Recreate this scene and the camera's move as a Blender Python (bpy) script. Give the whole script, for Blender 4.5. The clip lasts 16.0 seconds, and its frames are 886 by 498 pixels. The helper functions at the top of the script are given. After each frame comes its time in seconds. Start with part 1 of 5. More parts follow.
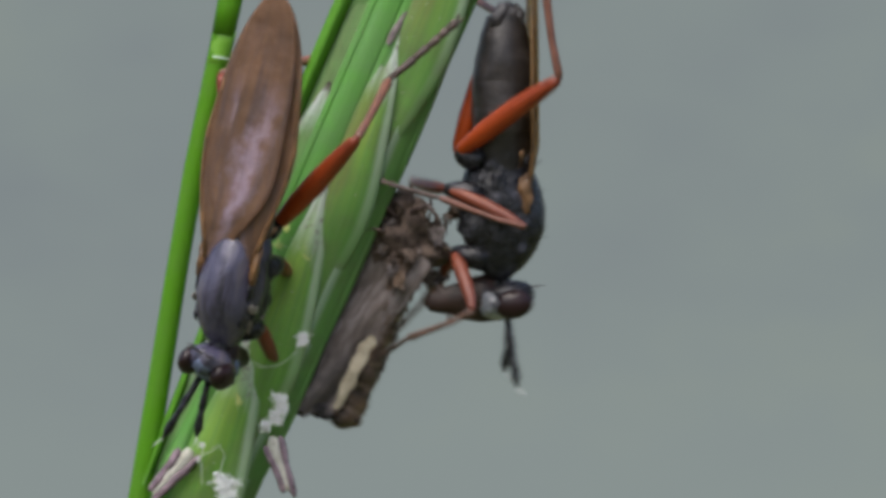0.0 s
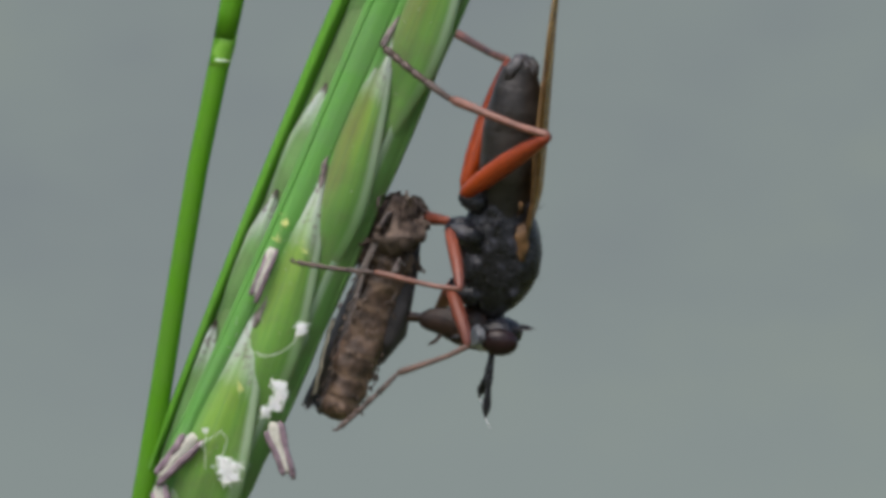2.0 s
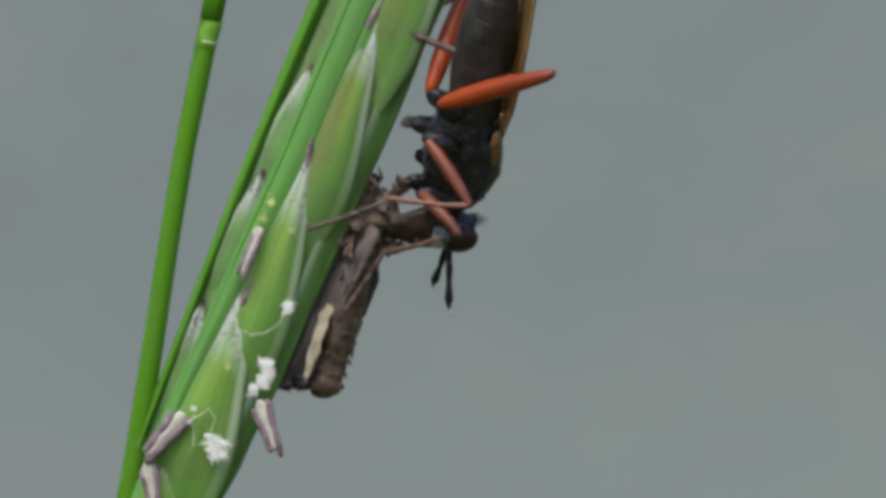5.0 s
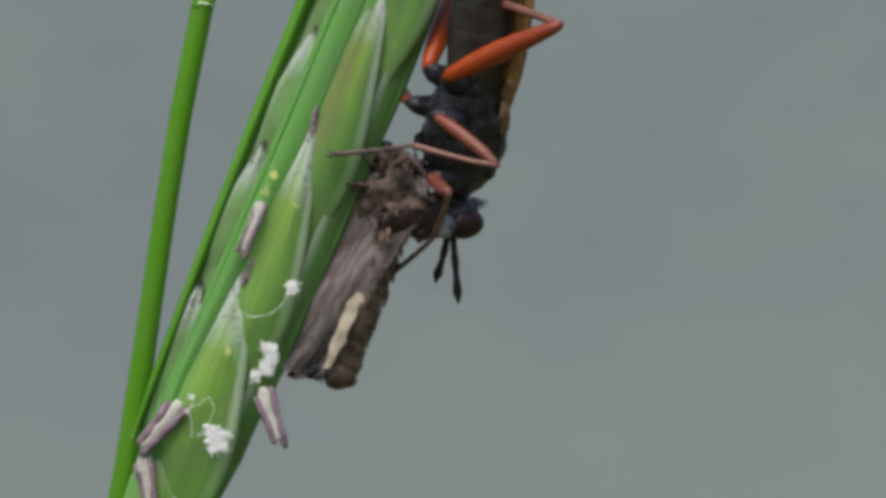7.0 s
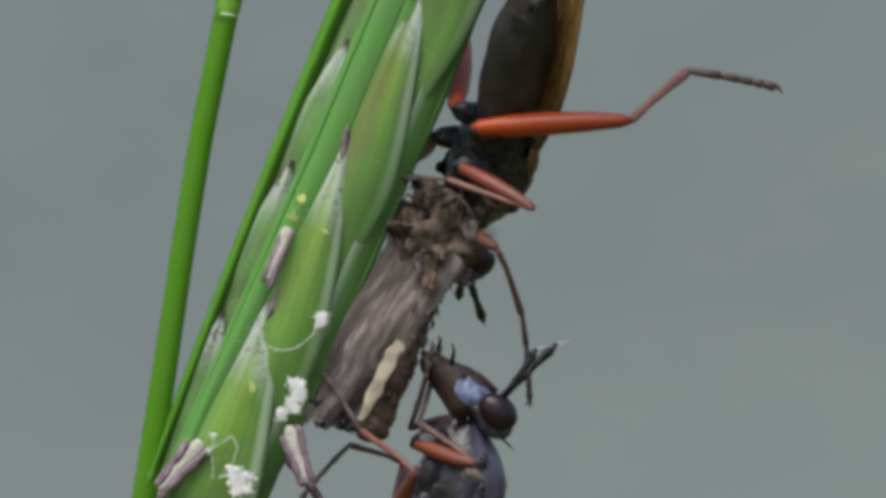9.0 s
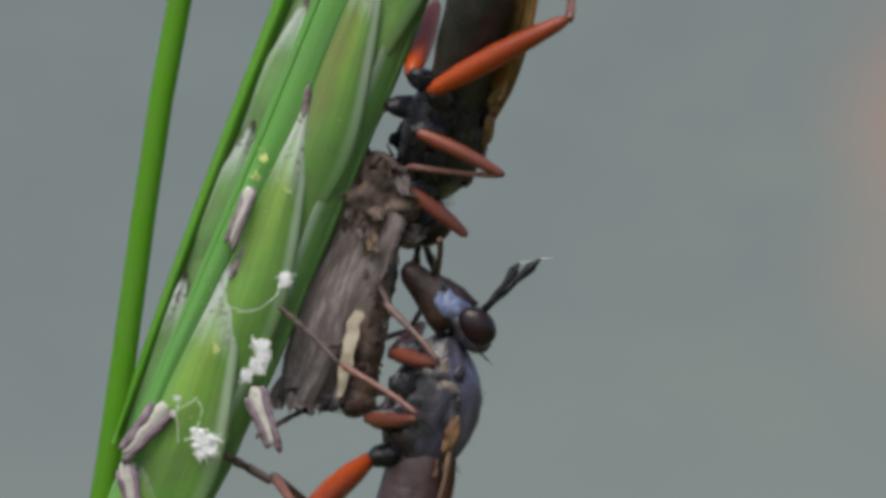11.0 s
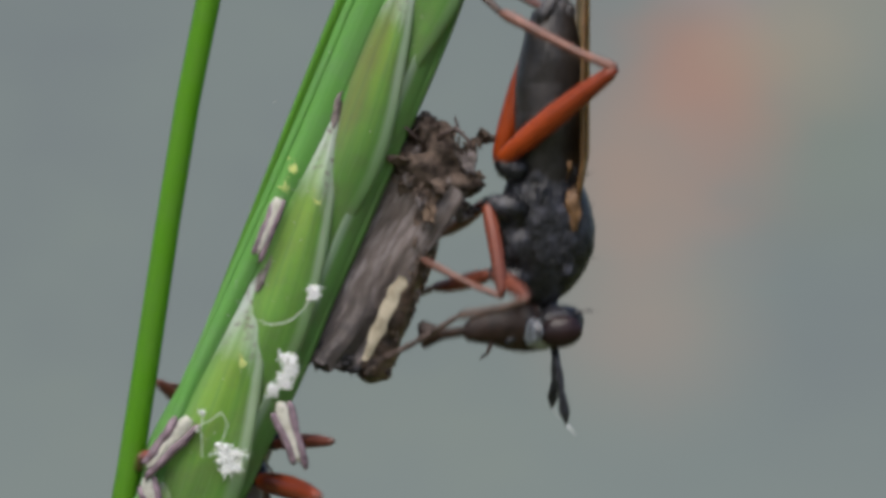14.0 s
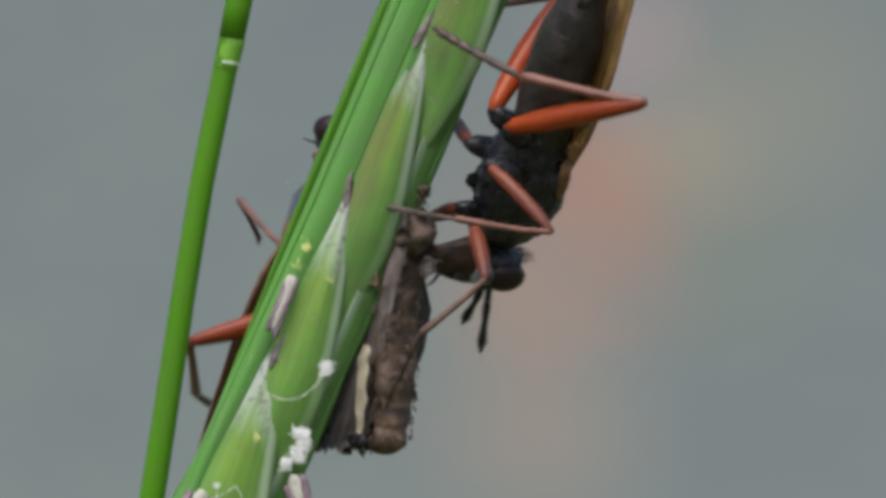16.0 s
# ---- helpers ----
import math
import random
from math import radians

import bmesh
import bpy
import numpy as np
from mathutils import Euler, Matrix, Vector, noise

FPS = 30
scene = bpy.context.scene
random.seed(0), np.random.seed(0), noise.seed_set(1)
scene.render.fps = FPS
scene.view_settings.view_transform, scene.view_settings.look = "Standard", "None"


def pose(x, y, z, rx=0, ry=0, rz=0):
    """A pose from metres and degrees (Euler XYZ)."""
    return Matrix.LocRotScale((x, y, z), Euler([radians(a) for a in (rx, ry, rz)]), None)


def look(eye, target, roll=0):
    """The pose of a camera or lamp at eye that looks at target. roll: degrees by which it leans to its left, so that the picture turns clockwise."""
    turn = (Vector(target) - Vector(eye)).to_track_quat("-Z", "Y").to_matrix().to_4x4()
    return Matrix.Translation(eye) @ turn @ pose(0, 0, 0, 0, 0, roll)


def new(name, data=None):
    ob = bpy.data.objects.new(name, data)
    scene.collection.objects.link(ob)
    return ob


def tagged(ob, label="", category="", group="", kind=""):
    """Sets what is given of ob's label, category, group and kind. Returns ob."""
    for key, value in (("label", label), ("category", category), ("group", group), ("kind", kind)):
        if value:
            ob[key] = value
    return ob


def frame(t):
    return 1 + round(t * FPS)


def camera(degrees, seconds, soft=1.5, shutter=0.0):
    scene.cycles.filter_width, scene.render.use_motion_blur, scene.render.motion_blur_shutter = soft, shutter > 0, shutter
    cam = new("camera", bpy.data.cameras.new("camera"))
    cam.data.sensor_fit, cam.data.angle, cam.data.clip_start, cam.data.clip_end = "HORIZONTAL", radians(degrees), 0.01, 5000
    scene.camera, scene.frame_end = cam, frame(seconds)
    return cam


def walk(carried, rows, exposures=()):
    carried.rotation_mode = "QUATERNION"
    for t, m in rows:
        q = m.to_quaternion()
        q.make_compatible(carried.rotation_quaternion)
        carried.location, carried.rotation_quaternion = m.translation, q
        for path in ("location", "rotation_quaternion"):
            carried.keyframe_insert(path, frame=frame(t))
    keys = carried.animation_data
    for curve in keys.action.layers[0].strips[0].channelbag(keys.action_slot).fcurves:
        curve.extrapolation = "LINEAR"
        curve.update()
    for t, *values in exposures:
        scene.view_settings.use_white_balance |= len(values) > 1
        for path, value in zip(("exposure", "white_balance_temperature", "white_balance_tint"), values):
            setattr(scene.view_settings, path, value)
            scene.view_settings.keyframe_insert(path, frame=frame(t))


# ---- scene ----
MM = 0.001
GROUND = -0.30


def eye(x, far, z, roll, yaw, pitch):
    """A camera pose that looks at (x, 0, z) from a distance, in millimetres; yaw to the right and pitch upwards, in degrees."""
    a, b = radians(yaw), radians(pitch)
    way = Vector((math.sin(a) * math.cos(b), math.cos(a) * math.cos(b), math.sin(b)))
    p = Vector((x, 0, z))
    return look((p - way * far) * MM, p * MM, roll)


# ---- camera ----
cam = camera(8.966, 16.0, soft=4.2, shutter=0.9)
walk(cam, [
    (0, eye(-0.176, 192.91, 0.110, 0.13, -3.40, -0.40)),
    (0.5, eye(0.057, 195.91, 0.028, 0.15, -3.39, -0.39)),
    (1, eye(0.024, 197.95, -0.110, 0.02, -3.38, -0.39)),
    (1.5, eye(0.000, 200.00, 0.000, 0.00, -3.36, -0.38)),
    (2, eye(0.113, 202.08, -0.114, 0.00, -3.35, -0.38)),
    (2.5, eye(0.226, 203.01, -0.210, -0.06, -3.34, -0.37)),
    (3, eye(0.227, 204.24, -0.300, 0.02, -3.32, -0.37)),
    (3.5, eye(0.323, 204.32, -0.466, 0.00, -3.31, -0.36)),
    (4, eye(0.551, 205.09, -0.543, -0.08, -3.30, -0.36)),
    (6.5, eye(0.407, 194.96, -1.613, -0.48, -3.16, -0.33)),
    (7, eye(0.123, 189.93, -1.710, -0.55, -3.14, -0.33)),
    (7.5, eye(-0.225, 186.24, -1.342, -0.56, -3.11, -0.32)),
    (8, eye(-0.754, 181.95, -0.924, -0.61, -3.08, -0.32)),
    (8.5, eye(-1.078, 177.91, -0.839, -0.62, -3.05, -0.31)),
    (9, eye(-1.113, 177.45, -0.790, -0.41, -3.03, -0.31)),
    (9.5, eye(-0.902, 176.88, -1.051, -0.59, -3.00, -0.30)),
    (12, eye(-0.114, 176.05, -2.308, -0.93, -0.65, 0.00)),
    (12.5, eye(-0.352, 175.35, -2.196, -0.53, 0.17, 0.06)),
    (13, eye(-0.675, 174.42, -2.030, -0.37, 0.83, 0.08)),
    (13.5, eye(-0.771, 173.70, -1.983, -0.45, 1.00, 0.24)),
    (14, eye(-0.893, 173.29, -1.652, -0.48, 1.33, 0.26)),
    (14.5, eye(-0.841, 172.25, -1.497, -0.67, 1.53, 0.51)),
    (15, eye(-0.836, 172.52, -1.273, -0.76, 1.98, 0.72)),
    (15.5, eye(-0.971, 174.29, -0.225, -0.57, 2.30, 1.06)),
    (16, eye(-1.146, 177.26, 0.763, -0.49, 2.54, 1.41)),
], exposures=[(0, 0.12), (3.5, 0.08), (6.5, -0.03), (12.5, -0.04), (16, -0.01)])

# ---- light ----
world = bpy.data.worlds.new("overcast_sky")
scene.world = world
world.use_nodes = True
wn, wl = world.node_tree.nodes, world.node_tree.links
sky = wn.new("ShaderNodeTexSky")
sky.sky_type, sky.sun_disc = "NISHITA", False
sky.sun_elevation, sky.sun_rotation = radians(58), radians(200)
sky.air_density, sky.dust_density = 1.0, 4.0
wn["Background"].inputs["Strength"].default_value = 0.17
wl.new(sky.outputs["Color"], wn["Background"].inputs["Color"])
sun = new("sun", bpy.data.lights.new("sun", "SUN"))
sun.data.energy, sun.data.angle, sun.data.color = 2.6, radians(50), (1.0, 0.985, 0.96)
sun.matrix_world = look((-0.15, -0.35, 0.8), (0, 0, 0))
scene.view_settings.exposure = 0.0


# ---- materials ----
class Mat:
    """A node material with short ways to add the usual nodes."""

    def __init__(self, name):
        self.m = bpy.data.materials.new(name)
        self.m.use_nodes = True
        self.n, self.l = self.m.node_tree.nodes, self.m.node_tree.links
        self.b = self.n["Principled BSDF"]

    def node(self, kind, **sockets):
        nd = self.n.new(kind)
        for k, v in sockets.items():
            self.put(nd, k.replace("_", " "), v)
        return nd

    def put(self, nd, key, v):
        s = nd.inputs[int(key)] if key.isdigit() else nd.inputs[key]
        if isinstance(v, bpy.types.NodeSocket):
            self.l.new(v, s)
        else:
            s.default_value = v

    def coords(self, scale=(1, 1, 1), kind="Object"):
        tc = self.n.new("ShaderNodeTexCoord")
        mp = self.n.new("ShaderNodeMapping")
        mp.inputs["Scale"].default_value = scale
        self.l.new(tc.outputs[kind], mp.inputs["Vector"])
        return mp.outputs["Vector"]

    def noise(self, scale, detail=4.0, vec=None, rough=0.6):
        nd = self.node("ShaderNodeTexNoise", Scale=scale, Detail=detail, Roughness=rough)
        self.l.new(vec or self.coords((1000, 1000, 1000)), nd.inputs["Vector"])
        return nd.outputs["Fac"]

    def ramp(self, fac, stops):
        nd = self.n.new("ShaderNodeValToRGB")
        el = nd.color_ramp.elements
        while len(el) < len(stops):
            el.new(0.5)
        for e, (p, c) in zip(el, stops):
            e.position = p
            e.color = (*c, 1) if len(c) == 3 else c
        self.l.new(fac, nd.inputs["Fac"])
        return nd.outputs["Color"]

    def mix(self, fac, a, b, how="MIX"):
        nd = self.n.new("ShaderNodeMix")
        nd.data_type, nd.blend_type = "RGBA", how
        for s, v in ((nd.inputs[0], fac), (nd.inputs[6], a), (nd.inputs[7], b)):
            if isinstance(v, bpy.types.NodeSocket):
                self.l.new(v, s)
            else:
                s.default_value = (*v, 1) if isinstance(v, tuple) else v
        return nd.outputs[2]

    def math(self, op, a, b=0.0):
        nd = self.n.new("ShaderNodeMath")
        nd.operation = op
        for s, v in zip(nd.inputs, (a, b)):
            if isinstance(v, bpy.types.NodeSocket):
                self.l.new(v, s)
            else:
                s.default_value = v
        return nd.outputs[0]

    def uv(self):
        tc = self.n.new("ShaderNodeTexCoord")
        sp = self.n.new("ShaderNodeSeparateXYZ")
        self.l.new(tc.outputs["UV"], sp.inputs[0])
        return sp.outputs["X"], sp.outputs["Y"]

    def bump(self, height, strength=0.3, distance=0.00005):
        nd = self.node("ShaderNodeBump", Height=height, Strength=strength, Distance=distance)
        self.l.new(nd.outputs["Normal"], self.b.inputs["Normal"])

    def done(self, color, rough=0.5, metal=0.0, spec=0.5, **more):
        for k, v in (("Base Color", color), ("Roughness", rough), ("Metallic", metal), ("Specular IOR Level", spec), *more.items()):
            s = self.b.inputs[k.replace("_", " ")]
            if isinstance(v, bpy.types.NodeSocket):
                self.l.new(v, s)
            else:
                s.default_value = (*v, 1) if isinstance(v, tuple) and len(v) == 3 and s.type == "RGBA" else v
        return self.m

    def thin(self, color, amount):
        """Lets some light through a thin leaf."""
        tr = self.n.new("ShaderNodeBsdfTranslucent")
        self.put(tr, "Color", color if isinstance(color, bpy.types.NodeSocket) else (*color, 1))
        ms = self.n.new("ShaderNodeMixShader")
        ms.inputs[0].default_value = amount
        self.l.new(self.b.outputs[0], ms.inputs[1])
        self.l.new(tr.outputs[0], ms.inputs[2])
        self.l.new(ms.outputs[0], self.n["Material Output"].inputs["Surface"])


def leaf_mat(name, dark, light, pale, veins=16, tip=0.0, left=0.0, right=0.0, dull=(0.2, 0.22, 0.12), dulling=0.3, heart=0.0, brown=0.0, spec=0.3, deep=0.0, merge=None, film=0.38):
    """Grass tissue: parallel veins, dull patches, a papery margin and tip, purple-brown streaks, a darker right half.
    """
    a = Mat(name)
    u, v = a.uv()
    black, white = (0, 0, 0), (1, 1, 1)
    lines = a.noise(1.0, 3, a.coords((veins, 1.6, 1), "UV"))
    fine = a.noise(1.0, 3, a.coords((veins * 3.2, 5, 1), "UV"))
    wavy = a.math("MULTIPLY", a.math("SUBTRACT", a.noise(1.0, 3, a.coords((3, 7, 1), "UV")), 0.5), 0.16)
    blot = a.noise(0.9, 3)
    col = a.ramp(lines, [(0.2, dark), (0.8, light)])
    col = a.mix(a.math("MULTIPLY", a.ramp(blot, [(0.42, black), (0.66, white)]), dulling), col, dull)
    col = a.mix(a.math("MULTIPLY", a.ramp(fine, [(0.5, black), (0.7, white)]), 0.14), col, pale)
    edge = a.math("ABSOLUTE", a.math("SUBTRACT", u, 0.5))
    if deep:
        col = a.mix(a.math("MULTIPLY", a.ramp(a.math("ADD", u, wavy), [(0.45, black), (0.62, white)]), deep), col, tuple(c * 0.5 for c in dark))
    if heart:
        there = a.math("MULTIPLY", a.ramp(edge, [(0.05, white), (0.36, black)]), a.ramp(a.math("ADD", v, wavy), [(0.35, black), (0.68, white), (0.90, black)]))
        col = a.mix(a.math("MULTIPLY", a.math("MULTIPLY", there, a.ramp(lines, [(0.35, (0.15, 0.15, 0.15)), (0.65, white)])), heart), col, (0.42, 0.66, 0.05))
    if brown:
        band = a.math("MULTIPLY", a.ramp(a.math("ADD", u, wavy), [(0.05, black), (0.28, white), (0.50, (0.7, 0.7, 0.7)), (0.74, black)]), a.ramp(a.math("ADD", v, wavy), [(0.30, black), (0.50, white), (0.74, white), (0.88, black)]))
        streak = a.ramp(a.noise(1.0, 4, a.coords((veins * 0.4, 0.8, 1), "UV")), [(0.30, (0.25, 0.25, 0.25)), (0.62, white)])
        col = a.mix(a.math("MULTIPLY", a.math("MULTIPLY", band, streak), brown), col, (0.205, 0.175, 0.095))
    if merge:
        col = a.mix(a.ramp(a.math("ADD", u, wavy), [(0.02, (0.95, 0.95, 0.95)), (0.34, black)]), col, merge)
    if left:
        col = a.mix(a.ramp(a.math("ADD", u, a.math("MULTIPLY", wavy, 0.4)), [(left * 0.35, (0.85, 0.85, 0.85)), (left, black)]), col, pale)
    if right:
        rim = a.ramp(a.math("ADD", u, a.math("MULTIPLY", wavy, 0.4)), [(1 - right, black), (1 - right * 0.6, (0.9, 0.9, 0.9)), (1.0, (0.55, 0.55, 0.55))])
        col = a.mix(a.math("MULTIPLY", rim, a.ramp(v, [(0.25, (0.15, 0.15, 0.15)), (0.6, white)])), col, pale)
    if tip:
        soft = a.math("ADD", v, a.math("ADD", wavy, a.math("MULTIPLY", a.math("SUBTRACT", lines, 0.5), 0.16)))
        up = a.ramp(soft, [(1 - tip, black), (1 - tip * 0.45, white)])
        sheet = a.math("MULTIPLY", a.ramp(edge, [(0.02, (0.55, 0.55, 0.55)), (0.24, white)]), a.ramp(fine, [(0.3, (0.5, 0.5, 0.5)), (0.6, white)]))
        col = a.mix(a.math("MULTIPLY", up, sheet), col, (0.78, 0.83, 0.82))
        spot = a.ramp(a.noise(4.2, 3), [(0.55, black), (0.63, (0.8, 0.8, 0.8))])
        col = a.mix(a.math("MULTIPLY", spot, up), col, (0.24, 0.17, 0.18))
        col = a.mix(a.ramp(a.math("ADD", v, a.math("MULTIPLY", wavy, 0.3)), [(0.93, black), (0.965, (0.9, 0.9, 0.9))]), col, (0.15, 0.095, 0.10))
    a.bump(a.math("ADD", lines, a.math("MULTIPLY", fine, 0.5)), 0.14, 0.00006)
    a.thin(col, film)
    return a.done(col, 0.40, spec=spec)


def plain_mat(name, c1, c2, scale=3.0, rough=0.5, spec=0.5, bump=0.3, metal=0.0, thin=0.0, relief=0.0, dust=None, **more):
    a = Mat(name)
    f = a.noise(scale, 5)
    g = a.noise(scale * 7, 3)
    col = a.ramp(a.math("ADD", a.math("MULTIPLY", f, 0.7), a.math("MULTIPLY", g, 0.3)), [(0.36, c1), (0.64, c2)])
    if relief:
        a.bump(a.math("ADD", a.math("MULTIPLY", a.noise(scale * 1.7, 4), relief), a.math("MULTIPLY", g, 0.25)), bump, 0.00016)
    else:
        a.bump(g, bump, 0.00004)
    if dust:
        patch = a.ramp(a.noise(scale * 0.6, 3), [(0.54, (0, 0, 0)), (0.70, (0.75, 0.75, 0.75))])
        col = a.mix(a.math("MULTIPLY", patch, a.ramp(g, [(0.4, (0.2, 0.2, 0.2)), (0.6, (1, 1, 1))])), col, dust)
    if thin:
        a.thin(col, thin)
    return a.done(col, a.math("ADD", rough - 0.1, a.math("MULTIPLY", f, 0.2)), metal, spec, **more)


M_LEMMA = leaf_mat("lemma_green", (0.175, 0.415, 0.080), (0.265, 0.535, 0.110), (0.58, 0.72, 0.52), tip=0.30, right=0.17, dulling=0.45, heart=0.6, brown=0.25, merge=(0.165, 0.405, 0.112))
M_LEMMA_BROWN = leaf_mat("lemma_olive_brown", (0.155, 0.370, 0.085), (0.240, 0.470, 0.115), (0.56, 0.70, 0.52), tip=0.26, right=0.17, dulling=0.5, heart=0.9, brown=1.0, merge=(0.165, 0.395, 0.112))
M_OUTER = leaf_mat("outer_husk_green", (0.190, 0.430, 0.120), (0.260, 0.510, 0.150), (0.56, 0.70, 0.54), veins=8, dulling=0.35, left=0.36, film=0.58)
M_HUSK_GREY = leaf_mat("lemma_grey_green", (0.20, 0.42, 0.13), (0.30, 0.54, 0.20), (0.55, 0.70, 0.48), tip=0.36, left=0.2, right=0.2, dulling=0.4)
M_BODY = leaf_mat("husk_body_green", (0.180, 0.430, 0.110), (0.250, 0.520, 0.140), (0.4, 0.58, 0.31), veins=14, left=0.05, right=0.05, dulling=0.4, film=0.5)
M_KEEL = leaf_mat("keel_green", (0.136, 0.385, 0.080), (0.188, 0.460, 0.105), (0.40, 0.64, 0.32), veins=9, left=0.10, dulling=0.35, dull=(0.20, 0.34, 0.16))
M_HUSK_TISSUE = leaf_mat("husk_tissue_grey_green", (0.2, 0.4, 0.13), (0.34, 0.52, 0.21), (0.45, 0.58, 0.41), veins=8, dulling=0.55)
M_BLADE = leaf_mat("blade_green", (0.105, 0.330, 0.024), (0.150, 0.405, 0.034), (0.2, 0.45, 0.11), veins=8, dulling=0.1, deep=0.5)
M_STEM = leaf_mat("stem_green", (0.088, 0.295, 0.012), (0.135, 0.37, 0.018), (0.20, 0.42, 0.05), veins=12, dulling=0.12, spec=0.18)
M_DRY = plain_mat("husk_point_grey_brown", (0.085, 0.055, 0.058), (0.36, 0.31, 0.30), 2.2, 0.55, 0.3, 0.4, thin=0.2)
M_NODE = plain_mat("node_yellow_green", (0.13, 0.36, 0.02), (0.21, 0.45, 0.05), 2, thin=0.2)
M_ANTHER = plain_mat("anther_purple", (0.060, 0.038, 0.046), (0.29, 0.205, 0.25), 3.2, 0.5)
M_POLLEN = plain_mat("anther_cream", (0.46, 0.45, 0.38), (0.72, 0.71, 0.64), 5, 0.7, thin=0.3)
M_FLUFF = plain_mat("stigma_white", (0.90, 0.92, 0.91), (0.97, 0.98, 0.97), 6, 0.9, bump=0.1, thin=0.15)
M_YELLOW = plain_mat("pollen_yellow", (0.52, 0.58, 0.13), (0.70, 0.74, 0.34), 6, 0.8)


def chitin_mat(name, low, mid, high, rough=0.18, spec=0.36, speck=0.0):
    """Uneven horny skin: grey-blue dusted patches, fine pits, scattered pale specks."""
    a = Mat(name)
    f, g, h = a.noise(1.5, 5), a.noise(3.6, 3), a.noise(13.0, 2)
    both = a.math("ADD", a.math("MULTIPLY", f, 0.65), a.math("MULTIPLY", g, 0.35))
    col = a.ramp(both, [(0.40, low), (0.54, mid), (0.70, high)])
    if speck:
        col = a.mix(a.math("MULTIPLY", a.ramp(h, [(0.66, (0, 0, 0)), (0.74, (1, 1, 1))]), speck), col, (0.42, 0.40, 0.38))
    a.bump(a.math("ADD", a.noise(2.4, 4), a.math("MULTIPLY", g, 0.5)), 0.65, 0.00016)
    return a.done(col, a.math("ADD", rough, a.math("MULTIPLY", g, 0.22)), 0.0, spec)


def thigh_mat(name, root, far, rough=0.34):
    """A thigh that darkens from its root to the knee, with a fine lengthwise grain."""
    a = Mat(name)
    u, v = a.uv()
    f = a.noise(1.0, 4, a.coords((7, 4, 1), "UV"))
    col = a.ramp(a.math("ADD", v, a.math("MULTIPLY", a.math("SUBTRACT", f, 0.5), 0.5)), [(0.15, root), (0.55, tuple((p + q) / 2 for p, q in zip(root, far))), (0.92, far)])
    col = a.mix(a.math("MULTIPLY", a.ramp(a.noise(5.0, 3), [(0.5, (0, 0, 0)), (0.7, (1, 1, 1))]), 0.35), col, tuple(c * 0.55 for c in far))
    a.bump(a.noise(9.0, 3), 0.35, 0.00005)
    return a.done(col, rough, spec=0.3)


M_BLACK = chitin_mat("chitin_black", (0.005, 0.005, 0.006), (0.014, 0.014, 0.019), (0.062, 0.063, 0.084), speck=0.3)
M_BELLY = plain_mat("abdomen_black", (0.009, 0.008, 0.008), (0.038, 0.032, 0.030), 1.3, 0.36, 0.4, 0.6, relief=0.6)
M_TAIL = chitin_mat("abdomen_tip_grey", (0.010, 0.009, 0.010), (0.050, 0.047, 0.052), (0.22, 0.21, 0.22), 0.3, 0.4)
def striped_back_mat():
    """Violet-grey dusted skin with lengthwise stripes."""
    a = Mat("chitin_violet_grey")
    f = a.noise(1.0, 3, a.coords((350, 2600, 1200)))
    g = a.noise(9.0, 3)
    col = a.ramp(f, [(0.34, (0.018, 0.017, 0.028)), (0.52, (0.068, 0.064, 0.112)), (0.68, (0.115, 0.10, 0.125))])
    col = a.mix(a.math("MULTIPLY", g, 0.35), col, (0.05, 0.045, 0.06))
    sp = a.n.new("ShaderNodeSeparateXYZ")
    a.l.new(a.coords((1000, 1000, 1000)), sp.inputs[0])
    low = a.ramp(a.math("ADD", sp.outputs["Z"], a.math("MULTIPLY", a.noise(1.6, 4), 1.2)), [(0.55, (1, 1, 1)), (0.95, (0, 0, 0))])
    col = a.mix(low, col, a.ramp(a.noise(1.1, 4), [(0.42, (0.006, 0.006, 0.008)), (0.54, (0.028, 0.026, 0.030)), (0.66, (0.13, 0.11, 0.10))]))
    a.bump(a.math("ADD", a.noise(2.0, 4), a.math("MULTIPLY", g, 0.3)), 0.6, 0.00014)
    return a.done(col, 0.22, spec=0.6)


M_BELLY_VIOLET = plain_mat("abdomen_violet_brown", (0.045, 0.031, 0.032), (0.125, 0.085, 0.086), 0.9, 0.34, 0.45, 0.4, relief=0.5)
M_VIOLET = striped_back_mat()
# its pale patches are dusting and white-blue highlights painted into the skin colour
M_DUST_GLINT = chitin_mat("chitin_dust_painted_glint", (0.004, 0.004, 0.006), (0.020, 0.020, 0.028), (0.13, 0.125, 0.15), 0.16, 0.45, 0.3)
M_DUST = plain_mat("thorax_cream_dust", (0.10, 0.085, 0.07), (0.36, 0.31, 0.26), 2.2, 0.5, 0.3, 0.5)
M_ORANGE = thigh_mat("femur_orange_red", (0.36, 0.054, 0.007), (0.17, 0.032, 0.015))
M_THIGH = thigh_mat("femur_dull_red", (0.195, 0.048, 0.024), (0.140, 0.050, 0.038))
M_TIBIA = plain_mat("tibia_brown_red", (0.11, 0.048, 0.036), (0.22, 0.092, 0.066), 1.6, 0.42, 0.5, 0.4)
M_SHIN = plain_mat("front_shin_brown", (0.075, 0.046, 0.038), (0.155, 0.088, 0.068), 1.8, 0.45, 0.4, 0.4)
M_TARSUS = plain_mat("tarsus_dark_brown", (0.045, 0.032, 0.03), (0.11, 0.075, 0.065), 2.5, 0.5, 0.4, 0.5)
